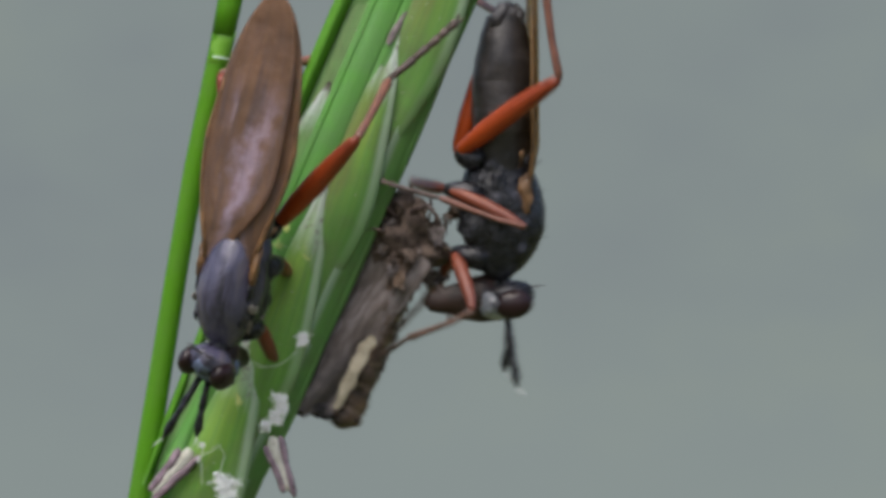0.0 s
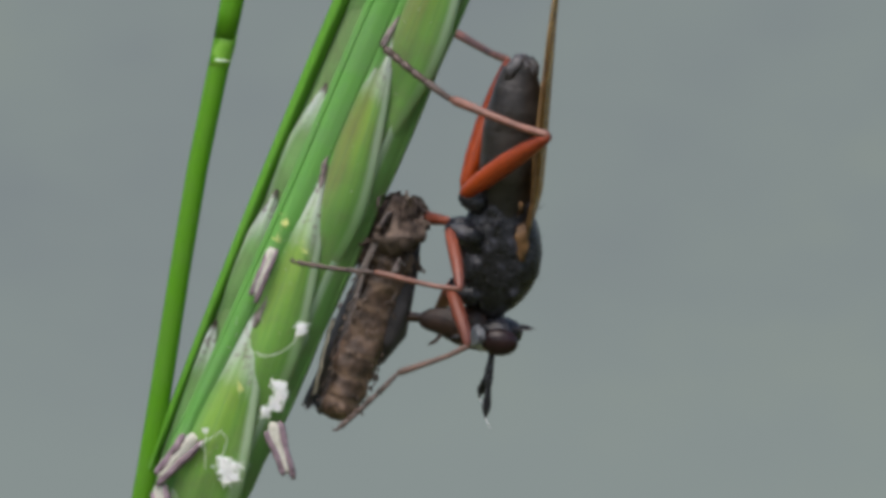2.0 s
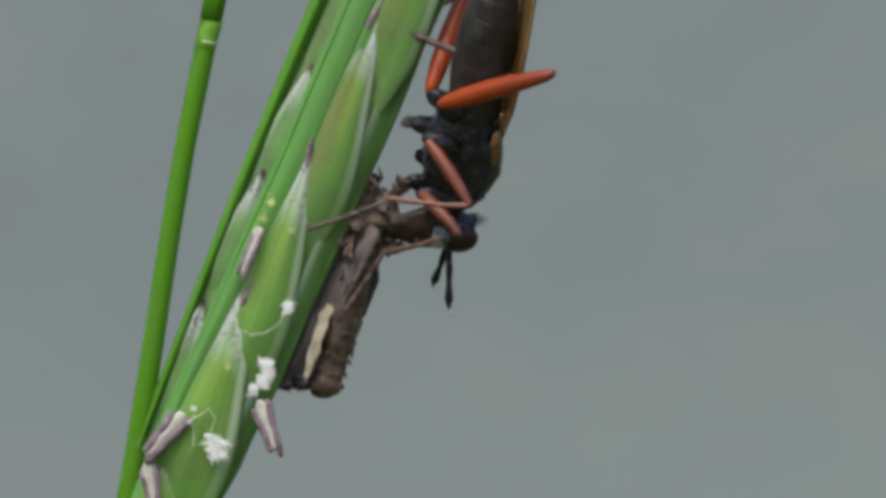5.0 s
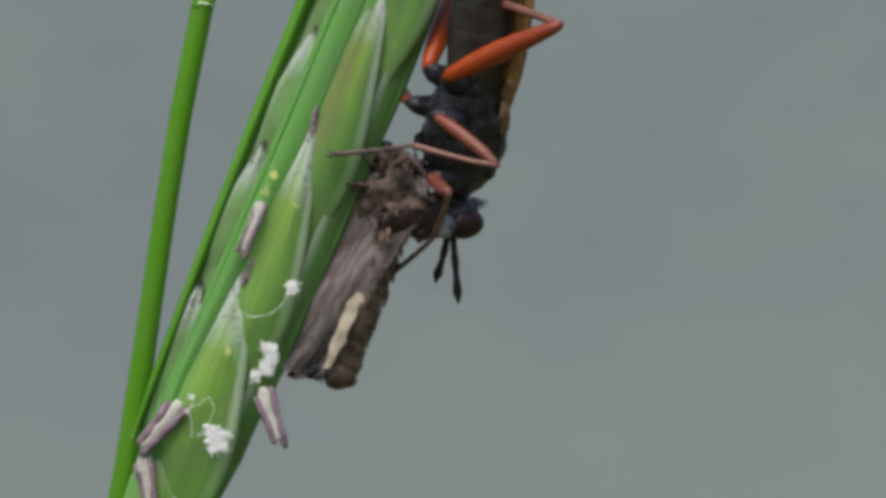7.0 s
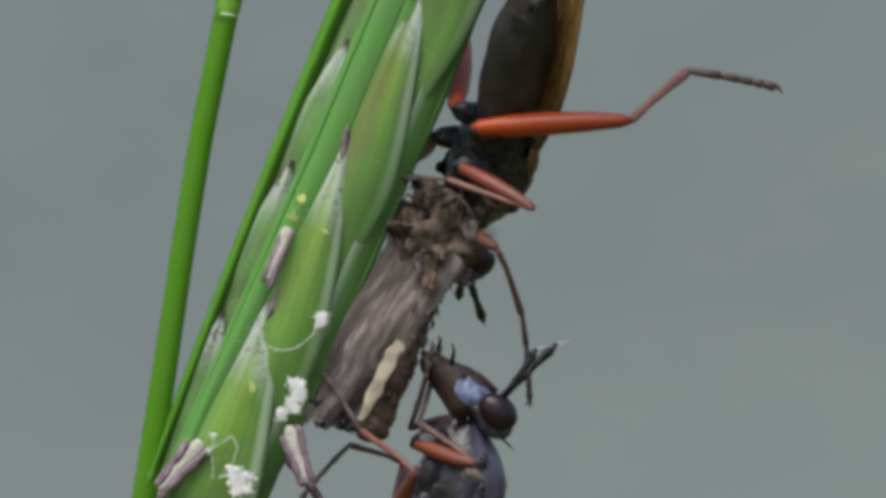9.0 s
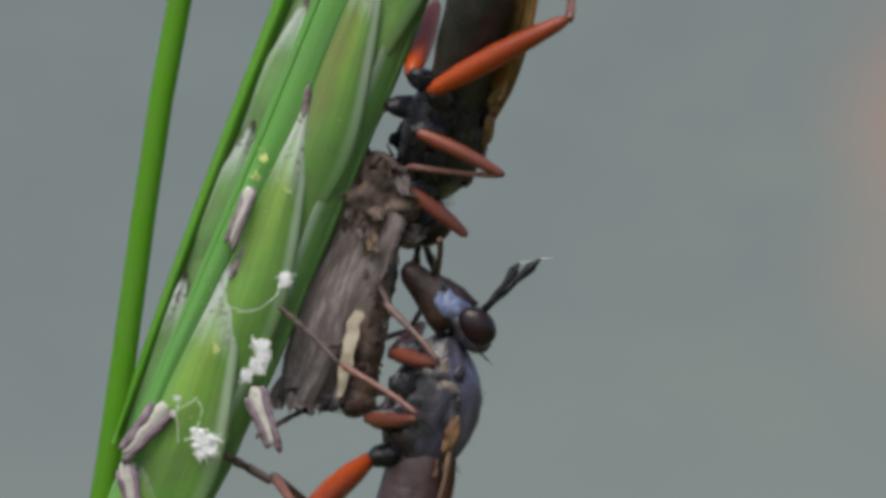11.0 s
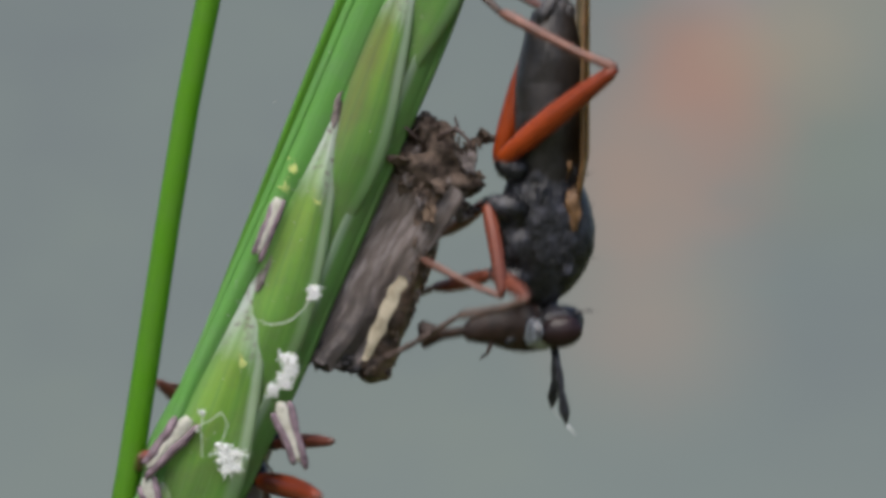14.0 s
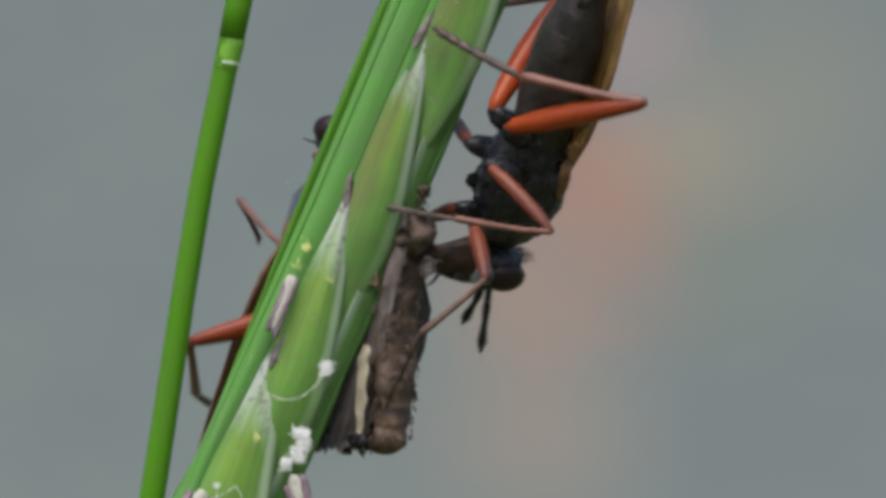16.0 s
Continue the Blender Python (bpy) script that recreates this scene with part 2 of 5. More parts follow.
M_EYE = plain_mat("eye_dark_red", (0.009, 0.005, 0.006), (0.024, 0.010, 0.011), 1.5, 0.30, 0.3, 0.1)
M_FACE = plain_mat("face_silver", (0.012, 0.012, 0.016), (0.50, 0.54, 0.62), 1.1, 0.30, 0.6, 0.4)
M_FACE_BLUE = plain_mat("face_blue_silver", (0.012, 0.014, 0.028), (0.20, 0.25, 0.41), 1.3, 0.2, 0.7, 0.5)
M_SNOUT = plain_mat("proboscis_brown", (0.007, 0.004, 0.004), (0.046, 0.024, 0.017), 1.5, 0.42, 0.3, 0.6, relief=0.5)
M_OCHRE = plain_mat("wing_base_ochre", (0.05, 0.025, 0.012), (0.24, 0.125, 0.050), 2.0, 0.4, 0.5, 0.6)
M_HAIR = plain_mat("bristle_dark", (0.02, 0.018, 0.018), (0.05, 0.04, 0.04), 2, 0.5)
M_ARISTA = plain_mat("arista_white", (0.6, 0.6, 0.6), (0.8, 0.8, 0.8), 2, 0.5)
M_FUR = plain_mat("moth_fur", (0.026, 0.019, 0.016), (0.17, 0.125, 0.10), 2.2, 0.85, 0.2, 0.9)
M_MOTH_BODY = plain_mat("moth_body_brown", (0.045, 0.030, 0.022), (0.22, 0.15, 0.105), 1.6, 0.6, 0.3, 0.9)
M_MOTH_DARK = plain_mat("moth_side_dark", (0.012, 0.011, 0.013), (0.05, 0.045, 0.05), 2.0, 0.6, 0.4, 0.8)
M_CREAM = plain_mat("moth_cream", (0.27, 0.225, 0.16), (0.52, 0.46, 0.36), 1.6, 0.8, 0.2, 0.6)


def moth_wing_mat():
    a = Mat("moth_wing_grey_brown")
    streak = a.noise(1.0, 5, a.coords((6.5, 2.6, 1), "UV"), 0.55)
    fine = a.noise(1.0, 3, a.coords((34, 9, 1), "UV"), 0.55)
    blot = a.noise(1.3, 6)
    both = a.math("ADD", a.math("MULTIPLY", streak, 0.65), a.math("MULTIPLY", fine, 0.35))
    col = a.ramp(both, [(0.34, (0.050, 0.039, 0.034)), (0.5, (0.145, 0.120, 0.112)), (0.66, (0.36, 0.315, 0.325))])
    col = a.mix(a.ramp(blot, [(0.44, (0, 0, 0)), (0.68, (0.6, 0.6, 0.6))]), col, (0.10, 0.078, 0.068))
    u, v = a.uv()
    sooty = a.math("MULTIPLY", a.ramp(a.math("ADD", v, a.math("MULTIPLY", a.math("SUBTRACT", blot, 0.5), 0.5)), [(0.52, (0, 0, 0)), (0.78, (1, 1, 1))]), a.ramp(a.noise(3.2, 4), [(0.36, (1, 1, 1)), (0.62, (0.35, 0.35, 0.35))]))
    col = a.mix(a.math("MULTIPLY", sooty, 0.8), col, (0.062, 0.056, 0.060))
    a.bump(a.math("ADD", both, a.math("MULTIPLY", a.noise(4.0, 3), 0.4)), 0.3, 0.0001)
    return a.done(col, 0.62, spec=0.25)


def fly_wing_mat(name, tint, dusk, sheen, clear, lines_k, sheen_k, film=0.3):
    """A smoky membrane: darker veins and cells, dull patches, and a broken pale sheen painted along the middle; partly
    clear film.
    """
    a = Mat(name)
    u, v = a.uv()
    vein = a.noise(1.0, 1.0, a.coords((4.5, 0.9, 1), "UV"), 0.4)
    band = a.math("ABSOLUTE", a.math("SUBTRACT", vein, 0.5))
    lines = a.ramp(band, [(0.0, (1, 1, 1)), (0.03, (0, 0, 0))])
    long = a.noise(1.0, 4, a.coords((5.0, 2.6, 1), "UV"))
    patch = a.noise(0.75, 5)
    col = a.mix(a.ramp(patch, [(0.36, (0, 0, 0)), (0.64, (1, 1, 1))]), tint, tuple(min(1, c * 1.45) for c in tint))
    col = a.mix(a.math("MULTIPLY", a.ramp(long, [(0.44, (0, 0, 0)), (0.62, (1, 1, 1))]), a.ramp(v, [(0.7, (0.9, 0.9, 0.9)), (0.95, (0, 0, 0))])), col, dusk)
    # pale reflection painted into the colour, in a slanting uneven band
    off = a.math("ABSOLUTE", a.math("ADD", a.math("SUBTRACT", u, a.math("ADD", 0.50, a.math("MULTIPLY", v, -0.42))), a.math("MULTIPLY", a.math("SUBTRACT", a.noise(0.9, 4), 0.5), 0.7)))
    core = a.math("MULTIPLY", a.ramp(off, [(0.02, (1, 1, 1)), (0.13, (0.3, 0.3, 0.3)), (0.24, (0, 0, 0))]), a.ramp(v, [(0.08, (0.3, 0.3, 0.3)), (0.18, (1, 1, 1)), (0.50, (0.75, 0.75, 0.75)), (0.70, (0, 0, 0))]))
    col = a.mix(a.math("MULTIPLY", core, sheen_k), col, sheen)
    col = a.mix(a.math("MULTIPLY", lines, lines_k), col, tuple(c * 0.35 for c in tint))
    tr = a.n.new("ShaderNodeBsdfTransparent")
    a.put(tr, "Color", (0.85, 0.7, 0.5, 1))
    ms = a.n.new("ShaderNodeMixShader")
    a.l.new(a.ramp(lines, [(0, (clear, clear, clear)), (1, (0.05, 0.05, 0.05))]), ms.inputs[0])
    tl = a.n.new("ShaderNodeBsdfTranslucent")
    a.put(tl, "Color", col)
    body_mix = a.n.new("ShaderNodeMixShader")
    body_mix.inputs[0].default_value = film
    a.l.new(a.b.outputs[0], body_mix.inputs[1])
    a.l.new(tl.outputs[0], body_mix.inputs[2])
    a.l.new(body_mix.outputs[0], ms.inputs[1])
    a.l.new(tr.outputs[0], ms.inputs[2])
    a.l.new(ms.outputs[0], a.n["Material Output"].inputs["Surface"])
    a.bump(a.math("ADD", vein, a.math("ADD", patch, a.noise(2.2, 4))), 0.6, 0.00016)
    return a.done(col, 0.24, spec=0.6)


def moth_body_mat():
    """Brown skin with paler cross ribs."""
    a = Mat("moth_body_banded")
    sp = a.n.new("ShaderNodeSeparateXYZ")
    a.l.new(a.coords((1000, 1000, 1000)), sp.inputs[0])
    blot = a.noise(1.3, 5)
    wave = a.math("SINE", a.math("ADD", a.math("MULTIPLY", sp.outputs["Z"], 7.2), a.math("MULTIPLY", blot, 5.0)))
    col = a.ramp(blot, [(0.36, (0.024, 0.015, 0.011)), (0.52, (0.085, 0.052, 0.036)), (0.68, (0.20, 0.13, 0.092))])
    col = a.mix(a.math("MULTIPLY", a.ramp(wave, [(0.55, (0, 0, 0)), (0.95, (1, 1, 1))]), 0.38), col, (0.27, 0.185, 0.14))
    a.bump(a.math("ADD", a.math("MULTIPLY", wave, 0.3), a.noise(5.0, 4)), 0.6, 0.00012)
    return a.done(col, 0.45, spec=0.45)


M_MOTH_WING = moth_wing_mat()
M_MOTH_RIBS = moth_body_mat()
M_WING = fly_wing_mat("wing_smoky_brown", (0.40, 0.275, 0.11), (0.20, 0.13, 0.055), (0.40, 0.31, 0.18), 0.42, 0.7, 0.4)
M_WING_PINK = fly_wing_mat("wing_brown_painted_sheen", (0.285, 0.170, 0.108), (0.235, 0.165, 0.150), (0.70, 0.58, 0.74), 0.14, 0.28, 0.9, 0.60)


# ---- mesh building, in millimetres ----
class Shape:
    def __init__(self):
        self.v, self.f, self.uv = [], [], []

    def ring(self, c, a, b, n):
        i = len(self.v)
        self.v += [c + a * math.cos(2 * math.pi * k / n) + b * math.sin(2 * math.pi * k / n) for k in range(n)]
        return i

    def tube(self, path, radii, n=10, up=(0, 1, 0), flat=1.0):
        """A closed round body along a path; flat squeezes it along up."""
        path = [Vector(p) for p in path]
        start, m = len(self.v), len(path)
        for k, p in enumerate(path):
            d = (path[min(k + 1, m - 1)] - path[max(k - 1, 0)]).normalized()
            side = d.cross(Vector(up))
            if side.length < 1e-4:
                side = d.orthogonal()
            side.normalize()
            other = side.cross(d)
            r = radii[k] if isinstance(radii[k], tuple) else (radii[k], radii[k] * flat)
            self.ring(p, side * r[0], other * r[1], n)
        for k in range(m - 1):
            for j in range(n):
                a, b = start + k * n + j, start + k * n + (j + 1) % n
                self.f.append((a, a + n, b + n, b))
                u0, u1, v0, v1 = j / n, (j + 1) / n, k / (m - 1), (k + 1) / (m - 1)
                self.uv += [(u0, v0), (u0, v1), (u1, v1), (u1, v0)]
        for k, turn in ((0, 1), (m - 1, -1)):
            ids = [start + k * n + j for j in range(n)]
            self.f.append(tuple(ids[::turn]))
            self.uv += [(0.5, k / (m - 1))] * n
        return self

    def sheet(self, fn, nu, nv, thick):
        """A curved sheet with real thickness; fn(u, v) with u, v in 0..1."""
        P = [[Vector(fn(i / nu, j / nv)) for i in range(nu + 1)] for j in range(nv + 1)]
        N = []
        for j in range(nv + 1):
            row = []
            for i in range(nu + 1):
                du = P[j][min(i + 1, nu)] - P[j][max(i - 1, 0)]
                dv = P[min(j + 1, nv)][i] - P[max(j - 1, 0)][i]
                nn = du.cross(dv)
                row.append(nn.normalized() if nn.length > 1e-9 else Vector((0, -1, 0)))
            N.append(row)
        s, w = len(self.v), nu + 1
        for sign in (0.5, -0.5):
            self.v += [P[j][i] + N[j][i] * thick * sign for j in range(nv + 1) for i in range(w)]
        off = w * (nv + 1)

        def quad(a, b, c, d, uvs):
            self.f.append((a, b, c, d))
            self.uv.extend(uvs)

        for j in range(nv):
            for i in range(nu):
                a = s + j * w + i
                q = [(i / nu, j / nv), ((i + 1) / nu, j / nv), ((i + 1) / nu, (j + 1) / nv), (i / nu, (j + 1) / nv)]
                quad(a, a + 1, a + w + 1, a + w, q)
                quad(a + off, a + w + off, a + w + 1 + off, a + 1 + off, [q[0], q[3], q[2], q[1]])
        for j in range(nv):
            for i, sgn in ((0, 1), (nu, -1)):
                a = s + j * w + i
                ids = (a, a + w, a + w + off, a + off)
                quad(*(ids if sgn > 0 else ids[::-1]), [(i / nu, j / nv)] * 4)
        for i in range(nu):
            for j, sgn in ((0, -1), (nv, 1)):
                a = s + j * w + i
                ids = (a, a + 1, a + 1 + off, a + off)
                quad(*(ids[::-1] if sgn > 0 else ids), [(i / nu, j / nv)] * 4)
        return self

    def blob(self, c, r, rough=0.0, freq=2.0, n=12, m=8):
        """An ellipsoid with an uneven skin."""
        c = Vector(c)
        pts, rad = [], []
        s = len(self.v)
        for k in range(1, m):
            t = math.pi * k / m
            for j in range(n):
                p = 2 * math.pi * j / n
                d = Vector((math.sin(t) * math.cos(p), math.sin(t) * math.sin(p), math.cos(t)))
                g = 1 + rough * noise.noise((d + c) * freq)
                self.v.append(c + Vector((d.x * r[0], d.y * r[1], d.z * r[2])) * g)
        top, bot = len(self.v), len(self.v) + 1
        self.v += [c + Vector((0, 0, r[2])), c - Vector((0, 0, r[2]))]
        for k in range(m - 2):
            for j in range(n):
                a, b = s + k * n + j, s + k * n + (j + 1) % n
                self.f.append((a, a + n, b + n, b))
                self.uv += [(j / n, k / m), (j / n, (k + 1) / m), ((j + 1) / n, (k + 1) / m), ((j + 1) / n, k / m)]
        for j in range(n):
            self.f.append((top, s + j, s + (j + 1) % n))
            e = s + (m - 2) * n
            self.f.append((bot, e + (j + 1) % n, e + j))
            self.uv += [(0.5, 0)] * 3 + [(0.5, 1)] * 3
        return self

    def jitter(self, amount, freq):
        """Uneven skin over the whole shape."""
        self.v = [p + noise.noise_vector(p * freq) * amount for p in self.v]
        return self


def part(name, shape, material, parent=None, label=""):
    me = bpy.data.meshes.new(name)
    me.from_pydata([tuple(p * MM) for p in shape.v], [], shape.f)
    layer = me.uv_layers.new(name="UVMap")
    layer.data.foreach_set("uv", [c for p in shape.uv for c in p])
    me.polygons.foreach_set("use_smooth", [True] * len(me.polygons))
    me.materials.append(material)
    me.update()
    ob = new(name, me)
    ob.parent = parent
    if label:
        tagged(ob, label)
    return ob


def thing(name, label, category, group="", kind=""):
    ob = new(name)
    ob.empty_display_size = 0.002
    return tagged(ob, label, category, group, kind)


# ---- setting ----
def backdrop_and_ground():
    a = Mat("glowing_meadow_blur")
    big = a.noise(5.0, 2, a.coords((1, 1, 1)))
    mid = a.noise(16.0, 2, a.coords((1, 1, 1.6)))
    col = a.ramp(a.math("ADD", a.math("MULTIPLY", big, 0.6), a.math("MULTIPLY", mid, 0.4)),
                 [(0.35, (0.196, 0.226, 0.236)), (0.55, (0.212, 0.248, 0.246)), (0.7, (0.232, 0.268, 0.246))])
    # far out-of-focus flowers: soft discs of colour in the distance
    for x, z, r, c, k in ((0.1120, 0.0580, 0.031, (0.42, 0.215, 0.155), 0.72),
                          (0.1052, 0.0427, 0.06, (0.34, 0.26, 0.23), 0.45),
                          (0.0894, 0.0231, 0.038, (0.38, 0.27, 0.22), 0.6),
                          (0.1409, 0.0674, 0.038, (0.36, 0.31, 0.25), 0.6),
                          (0.0941, -0.0161, 0.048, (0.36, 0.285, 0.245), 0.6),
                          (0.1193, 0.0988, 0.034, (0.4, 0.31, 0.32), 0.55),
                          (0.1222, 0.0376, 0.03, (0.42, 0.24, 0.19), 0.35),
                          (0.1511, 0.0342, 0.045, (0.22, 0.25, 0.2), 0.4),
                          (0.1681, 0.0784, 0.05, (0.3, 0.29, 0.24), 0.45)):
        d = a.node("ShaderNodeVectorMath")
        d.operation = "DISTANCE"
        a.l.new(a.coords((1, 1, 1)), d.inputs[0])
        d.inputs[1].default_value = (x, 1.498, z)
        wob = a.math("ADD", d.outputs["Value"], a.math("MULTIPLY", a.math("SUBTRACT", mid, 0.5), 0.03))
        f = a.n.new("ShaderNodeMapRange")
        f.interpolation_type = "SMOOTHSTEP"
        for sock, val in (("From Min", r), ("From Max", 0.0), ("To Min", 0.0), ("To Max", k)):
            f.inputs[sock].default_value = val
        a.l.new(wob, f.inputs["Value"])
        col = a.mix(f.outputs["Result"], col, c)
    sp = a.n.new("ShaderNodeSeparateXYZ")
    a.l.new(a.coords((1, 1, 1)), sp.inputs[0])
    low = a.n.new("ShaderNodeMapRange")
    low.interpolation_type = "SMOOTHSTEP"
    for sock, val in (("From Min", 0.0), ("From Max", -0.09), ("To Min", 0.0), ("To Max", 0.6)):
        low.inputs[sock].default_value = val
    a.l.new(sp.outputs["Z"], low.inputs["Value"])
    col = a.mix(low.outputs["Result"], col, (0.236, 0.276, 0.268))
    # no lamp: the sheet glows by itself, the distance's brightness is in its colour
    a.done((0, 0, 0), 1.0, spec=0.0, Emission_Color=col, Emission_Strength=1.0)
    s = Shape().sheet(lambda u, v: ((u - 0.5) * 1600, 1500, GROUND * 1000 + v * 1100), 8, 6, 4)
    tagged(part("backdrop", s, a.m), "self-glowing sheet coloured as the smooth grey-green out-of-focus distance behind the grass", "backdrop", kind="structure")
    soil = plain_mat("ground_soil_moss", (0.05, 0.07, 0.025), (0.13, 0.13, 0.06), 0.02, 0.95, 0.1)
    s = Shape().sheet(lambda u, v: ((u - 0.5) * 40000, (v - 0.5) * 40000, GROUND * 1000), 20, 20, 4)
    tagged(part("ground", s, soil), "mossy green-brown meadow ground under the grass", "ground", kind="structure")


backdrop_and_ground()


# ---- grass ----
def scale_leaf(base, tip, width, y0, y1, turn, bulge=0.45, curl=0.0):
    """A boat-shaped husk from base to tip (x, z), its depth going from y0 to y1."""
    b, t = Vector((base[0], y0, base[1])), Vector((tip[0], y1, tip[1]))
    ax = t - b
    side0 = Vector((ax.z, 0, -ax.x)).normalized()
    out0 = Vector((0, -1, 0))
    side = side0 * math.cos(turn) + out0 * math.sin(turn)
    out = out0 * math.cos(turn) - side0 * math.sin(turn)

    def f(u, v):
        c = u * 2 - 1
        g = max(0.0, (v - 0.30) / 0.70)
        w = width * 0.5 * (0.30 + 0.70 * math.sin(min(1.0, v / 0.45) * math.pi / 2)) * (1 - g ** 1.65) + 0.03
        arch = bulge * w * (0.6 + 0.4 * math.sin(math.pi * v)) - 0.5 * max(0.0, 0.35 - v)
        k = 0.006 * math.sin(c * 17) * w + 0.05 * width * noise.noise(Vector((c * 1.3, v * 2.5, tip[0])))
        return b + ax * v + side * (c * w) + out * (arch * (1 - c * c) + k + curl * v * v)

    return Shape().sheet(f, 20, 28, 0.05)


def flat_body(rim_l, rim_r, y, swell):
    """A swollen sheet between two outlines given from the top down."""
    def f(u, v):
        k = v * (len(rim_l) - 1)
        i = min(int(k), len(rim_l) - 2)
        g = k - i
        a = [p + (q - p) * g for p, q in zip(rim_l[i], rim_l[i + 1])]
        b = [p + (q - p) * g for p, q in zip(rim_r[i], rim_r[i + 1])]
        c = 1 - u * 2
        w = 0.5 * (c + 1)
        return Vector((a[0] + (b[0] - a[0]) * w, y - swell * (1 - c * c) ** 0.7 + 0.05 * noise.noise(Vector((c * 2, v * 9, y))), a[1] + (b[1] - a[1]) * w))
    return Shape().sheet(f, 24, 48, 0.15)


def grass_spike():
    root = thing("grass_spike", "green grass flower spike with overlapping pale-edged husks", "grass")
    root.location = (-0.01108, 0, GROUND)
    inv = root.location / MM

    def add(name, s, mat, label=""):
        s.v = [p - inv for p in s.v]
        return part(name, s, mat, root, label)

    # the culm rises from the ground into the spike
    path = [(-11.08, 1.2, GROUND * 1000), (-11.38, 1.2, -60), (-10.44, 1.0, -12.38), (-9.08, 0.9, -8.58), (-5.28, 0.9, 0.02), (-0.48, 0.9, 12.02), (2.32, 0.9, 18.82)]
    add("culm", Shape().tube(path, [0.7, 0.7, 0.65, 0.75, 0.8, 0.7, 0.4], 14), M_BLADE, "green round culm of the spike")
    # broad flat keel along the middle
    line = [Vector((0.12, 13.22, 0)), Vector((-1.74, 8.82, 0)), Vector((-4.72, 2.02, 0)), Vector((-6.76, -2.08, 0)), Vector((-8.64, -5.88, 0)), Vector((-9.88, -8.78, 0))]
    half = [0.75, 0.74, 0.70, 0.52, 0.34, 0.22]

    def keel(u, v):
        k = v * (len(line) - 1)
        i = min(int(k), len(line) - 2)
        p, w = line[i].lerp(line[i + 1], k - i), half[i] + (half[i + 1] - half[i]) * (k - i)
        c = 1 - u * 2
        return Vector((p.x + c * w * 0.92, -0.55 - 0.16 * (1 - abs(c) ** 1.7) + 0.02 * math.sin(c * 5) + 0.13 * math.exp(-((c + 0.66) / 0.07) ** 2) + 0.05 * math.exp(-((c - 0.45) / 0.10) ** 2), p.y - c * w * 0.40))

    add("keel", Shape().sheet(keel, 56, 50, 0.12), M_KEEL, "smooth light green flat keel")
    # the joined bodies of the husks underneath, right of the keel
    rim_l = [(-0.48, 13.22), (-2.58, 8.82), (-3.98, 5.42), (-5.38, 2.02), (-7.18, -1.98), (-8.68, -5.58), (-10.18, -8.78), (-11.18, -12.38), (-11.58, -14.38)]
    rim_r = [(2.82, 13.22), (0.84, 8.82), (-0.58, 5.42), (-2.04, 2.02), (-3.84, -1.98), (-5.44, -5.58), (-6.96, -8.78), (-9.08, -12.38), (-10.44, -14.38)]
    add("husk_body", flat_body(rim_l, rim_r, 0.35, 0.52), M_BODY, "smooth green body of the spike")
    # husks of the front row, from the top down
    for base, tip, w, y0, y1, turn, mat in (
            ((-0.45, 8.82), (4.02, 19.22), 2.6, 0.0, -0.55, 0.10, M_LEMMA_BROWN),
            ((-2.82, 3.02), (1.68, 13.82), 2.7, 0.0, -0.55, 0.10, M_LEMMA_BROWN),
            ((-5.36, -2.38), (-1.56, 7.86), 2.7, 0.0, -0.62, 0.08, M_LEMMA_BROWN),
            ((-7.66, -7.58), (-3.96, 2.90), 2.7, 0.0, -0.66, 0.08, M_LEMMA),
            ((-10.1, -12.38), (-6.26, -2.08), 3.3, 0.0, -0.68, 0.08, M_LEMMA),
            ((-11.8, -15.78), (-8.68, -6.98), 3.0, 0.1, -0.6, 0.10, M_LEMMA)):
        add("husk", scale_leaf(base, tip, w, y0, y1, turn, 0.46 if w < 2.8 else 0.36), mat)
        # its dry point
        along = (Vector((tip[0], 0, tip[1])) - Vector((base[0], 0, base[1]))).normalized()
        aside = Vector((along.z, 0, -along.x))

        def point(u, v, end=Vector((tip[0], y1 - 0.06, tip[1])), along=along, aside=aside):
            c = u * 2 - 1
            half = 0.15 * (1 - v) ** 0.7 * min(1.0, 0.25 + v * 3) + 0.015
            return end + along * (1.30 * v - 0.90) + aside * (c * half + 0.10 * math.sin(v * 2.6 + end.x) - 0.05) - Vector((0, 0.10 * (1 - c * c) * (1 - v), 0))
        add("dry_tip", Shape().sheet(point, 8, 16, 0.03).jitter(0.04, 3), M_DRY, "dry grey-brown point of a husk")
    # outer row: shells that wrap the right edge, each with a pale left margin
    def across(x, z):
        k = next((i for i in range(len(rim_l) - 2) if rim_l[i + 1][1] <= z), len(rim_l) - 2)
        g = (z - rim_l[k][1]) / (rim_l[k + 1][1] - rim_l[k][1])
        a, b = rim_l[k][0] + (rim_l[k + 1][0] - rim_l[k][0]) * g, rim_r[k][0] + (rim_r[k + 1][0] - rim_r[k][0]) * g
        return b, 2 * (x - a) / (b - a) - 1

    for q, top in enumerate((-9.1, -4.3, 0.5, 5.3, 10.0, 14.6)):
        z0 = 8.82 - top

        def shell(u, v, z0=z0, q=q):
            z = z0 - 9.6 * v
            edge, _ = across(0, z)
            left = edge - 0.02 - 0.66 * math.sin(min(1.0, v / 0.5) * math.pi / 2) + 0.05 * noise.noise(Vector((v * 4, q, 1)))
            right = edge + 0.18 * math.sin(math.pi * min(1, v * 1.1)) + 0.02
            x = left + (right - left) * u
            _, c = across(x, z)
            c = max(-1.0, min(1.0, c))
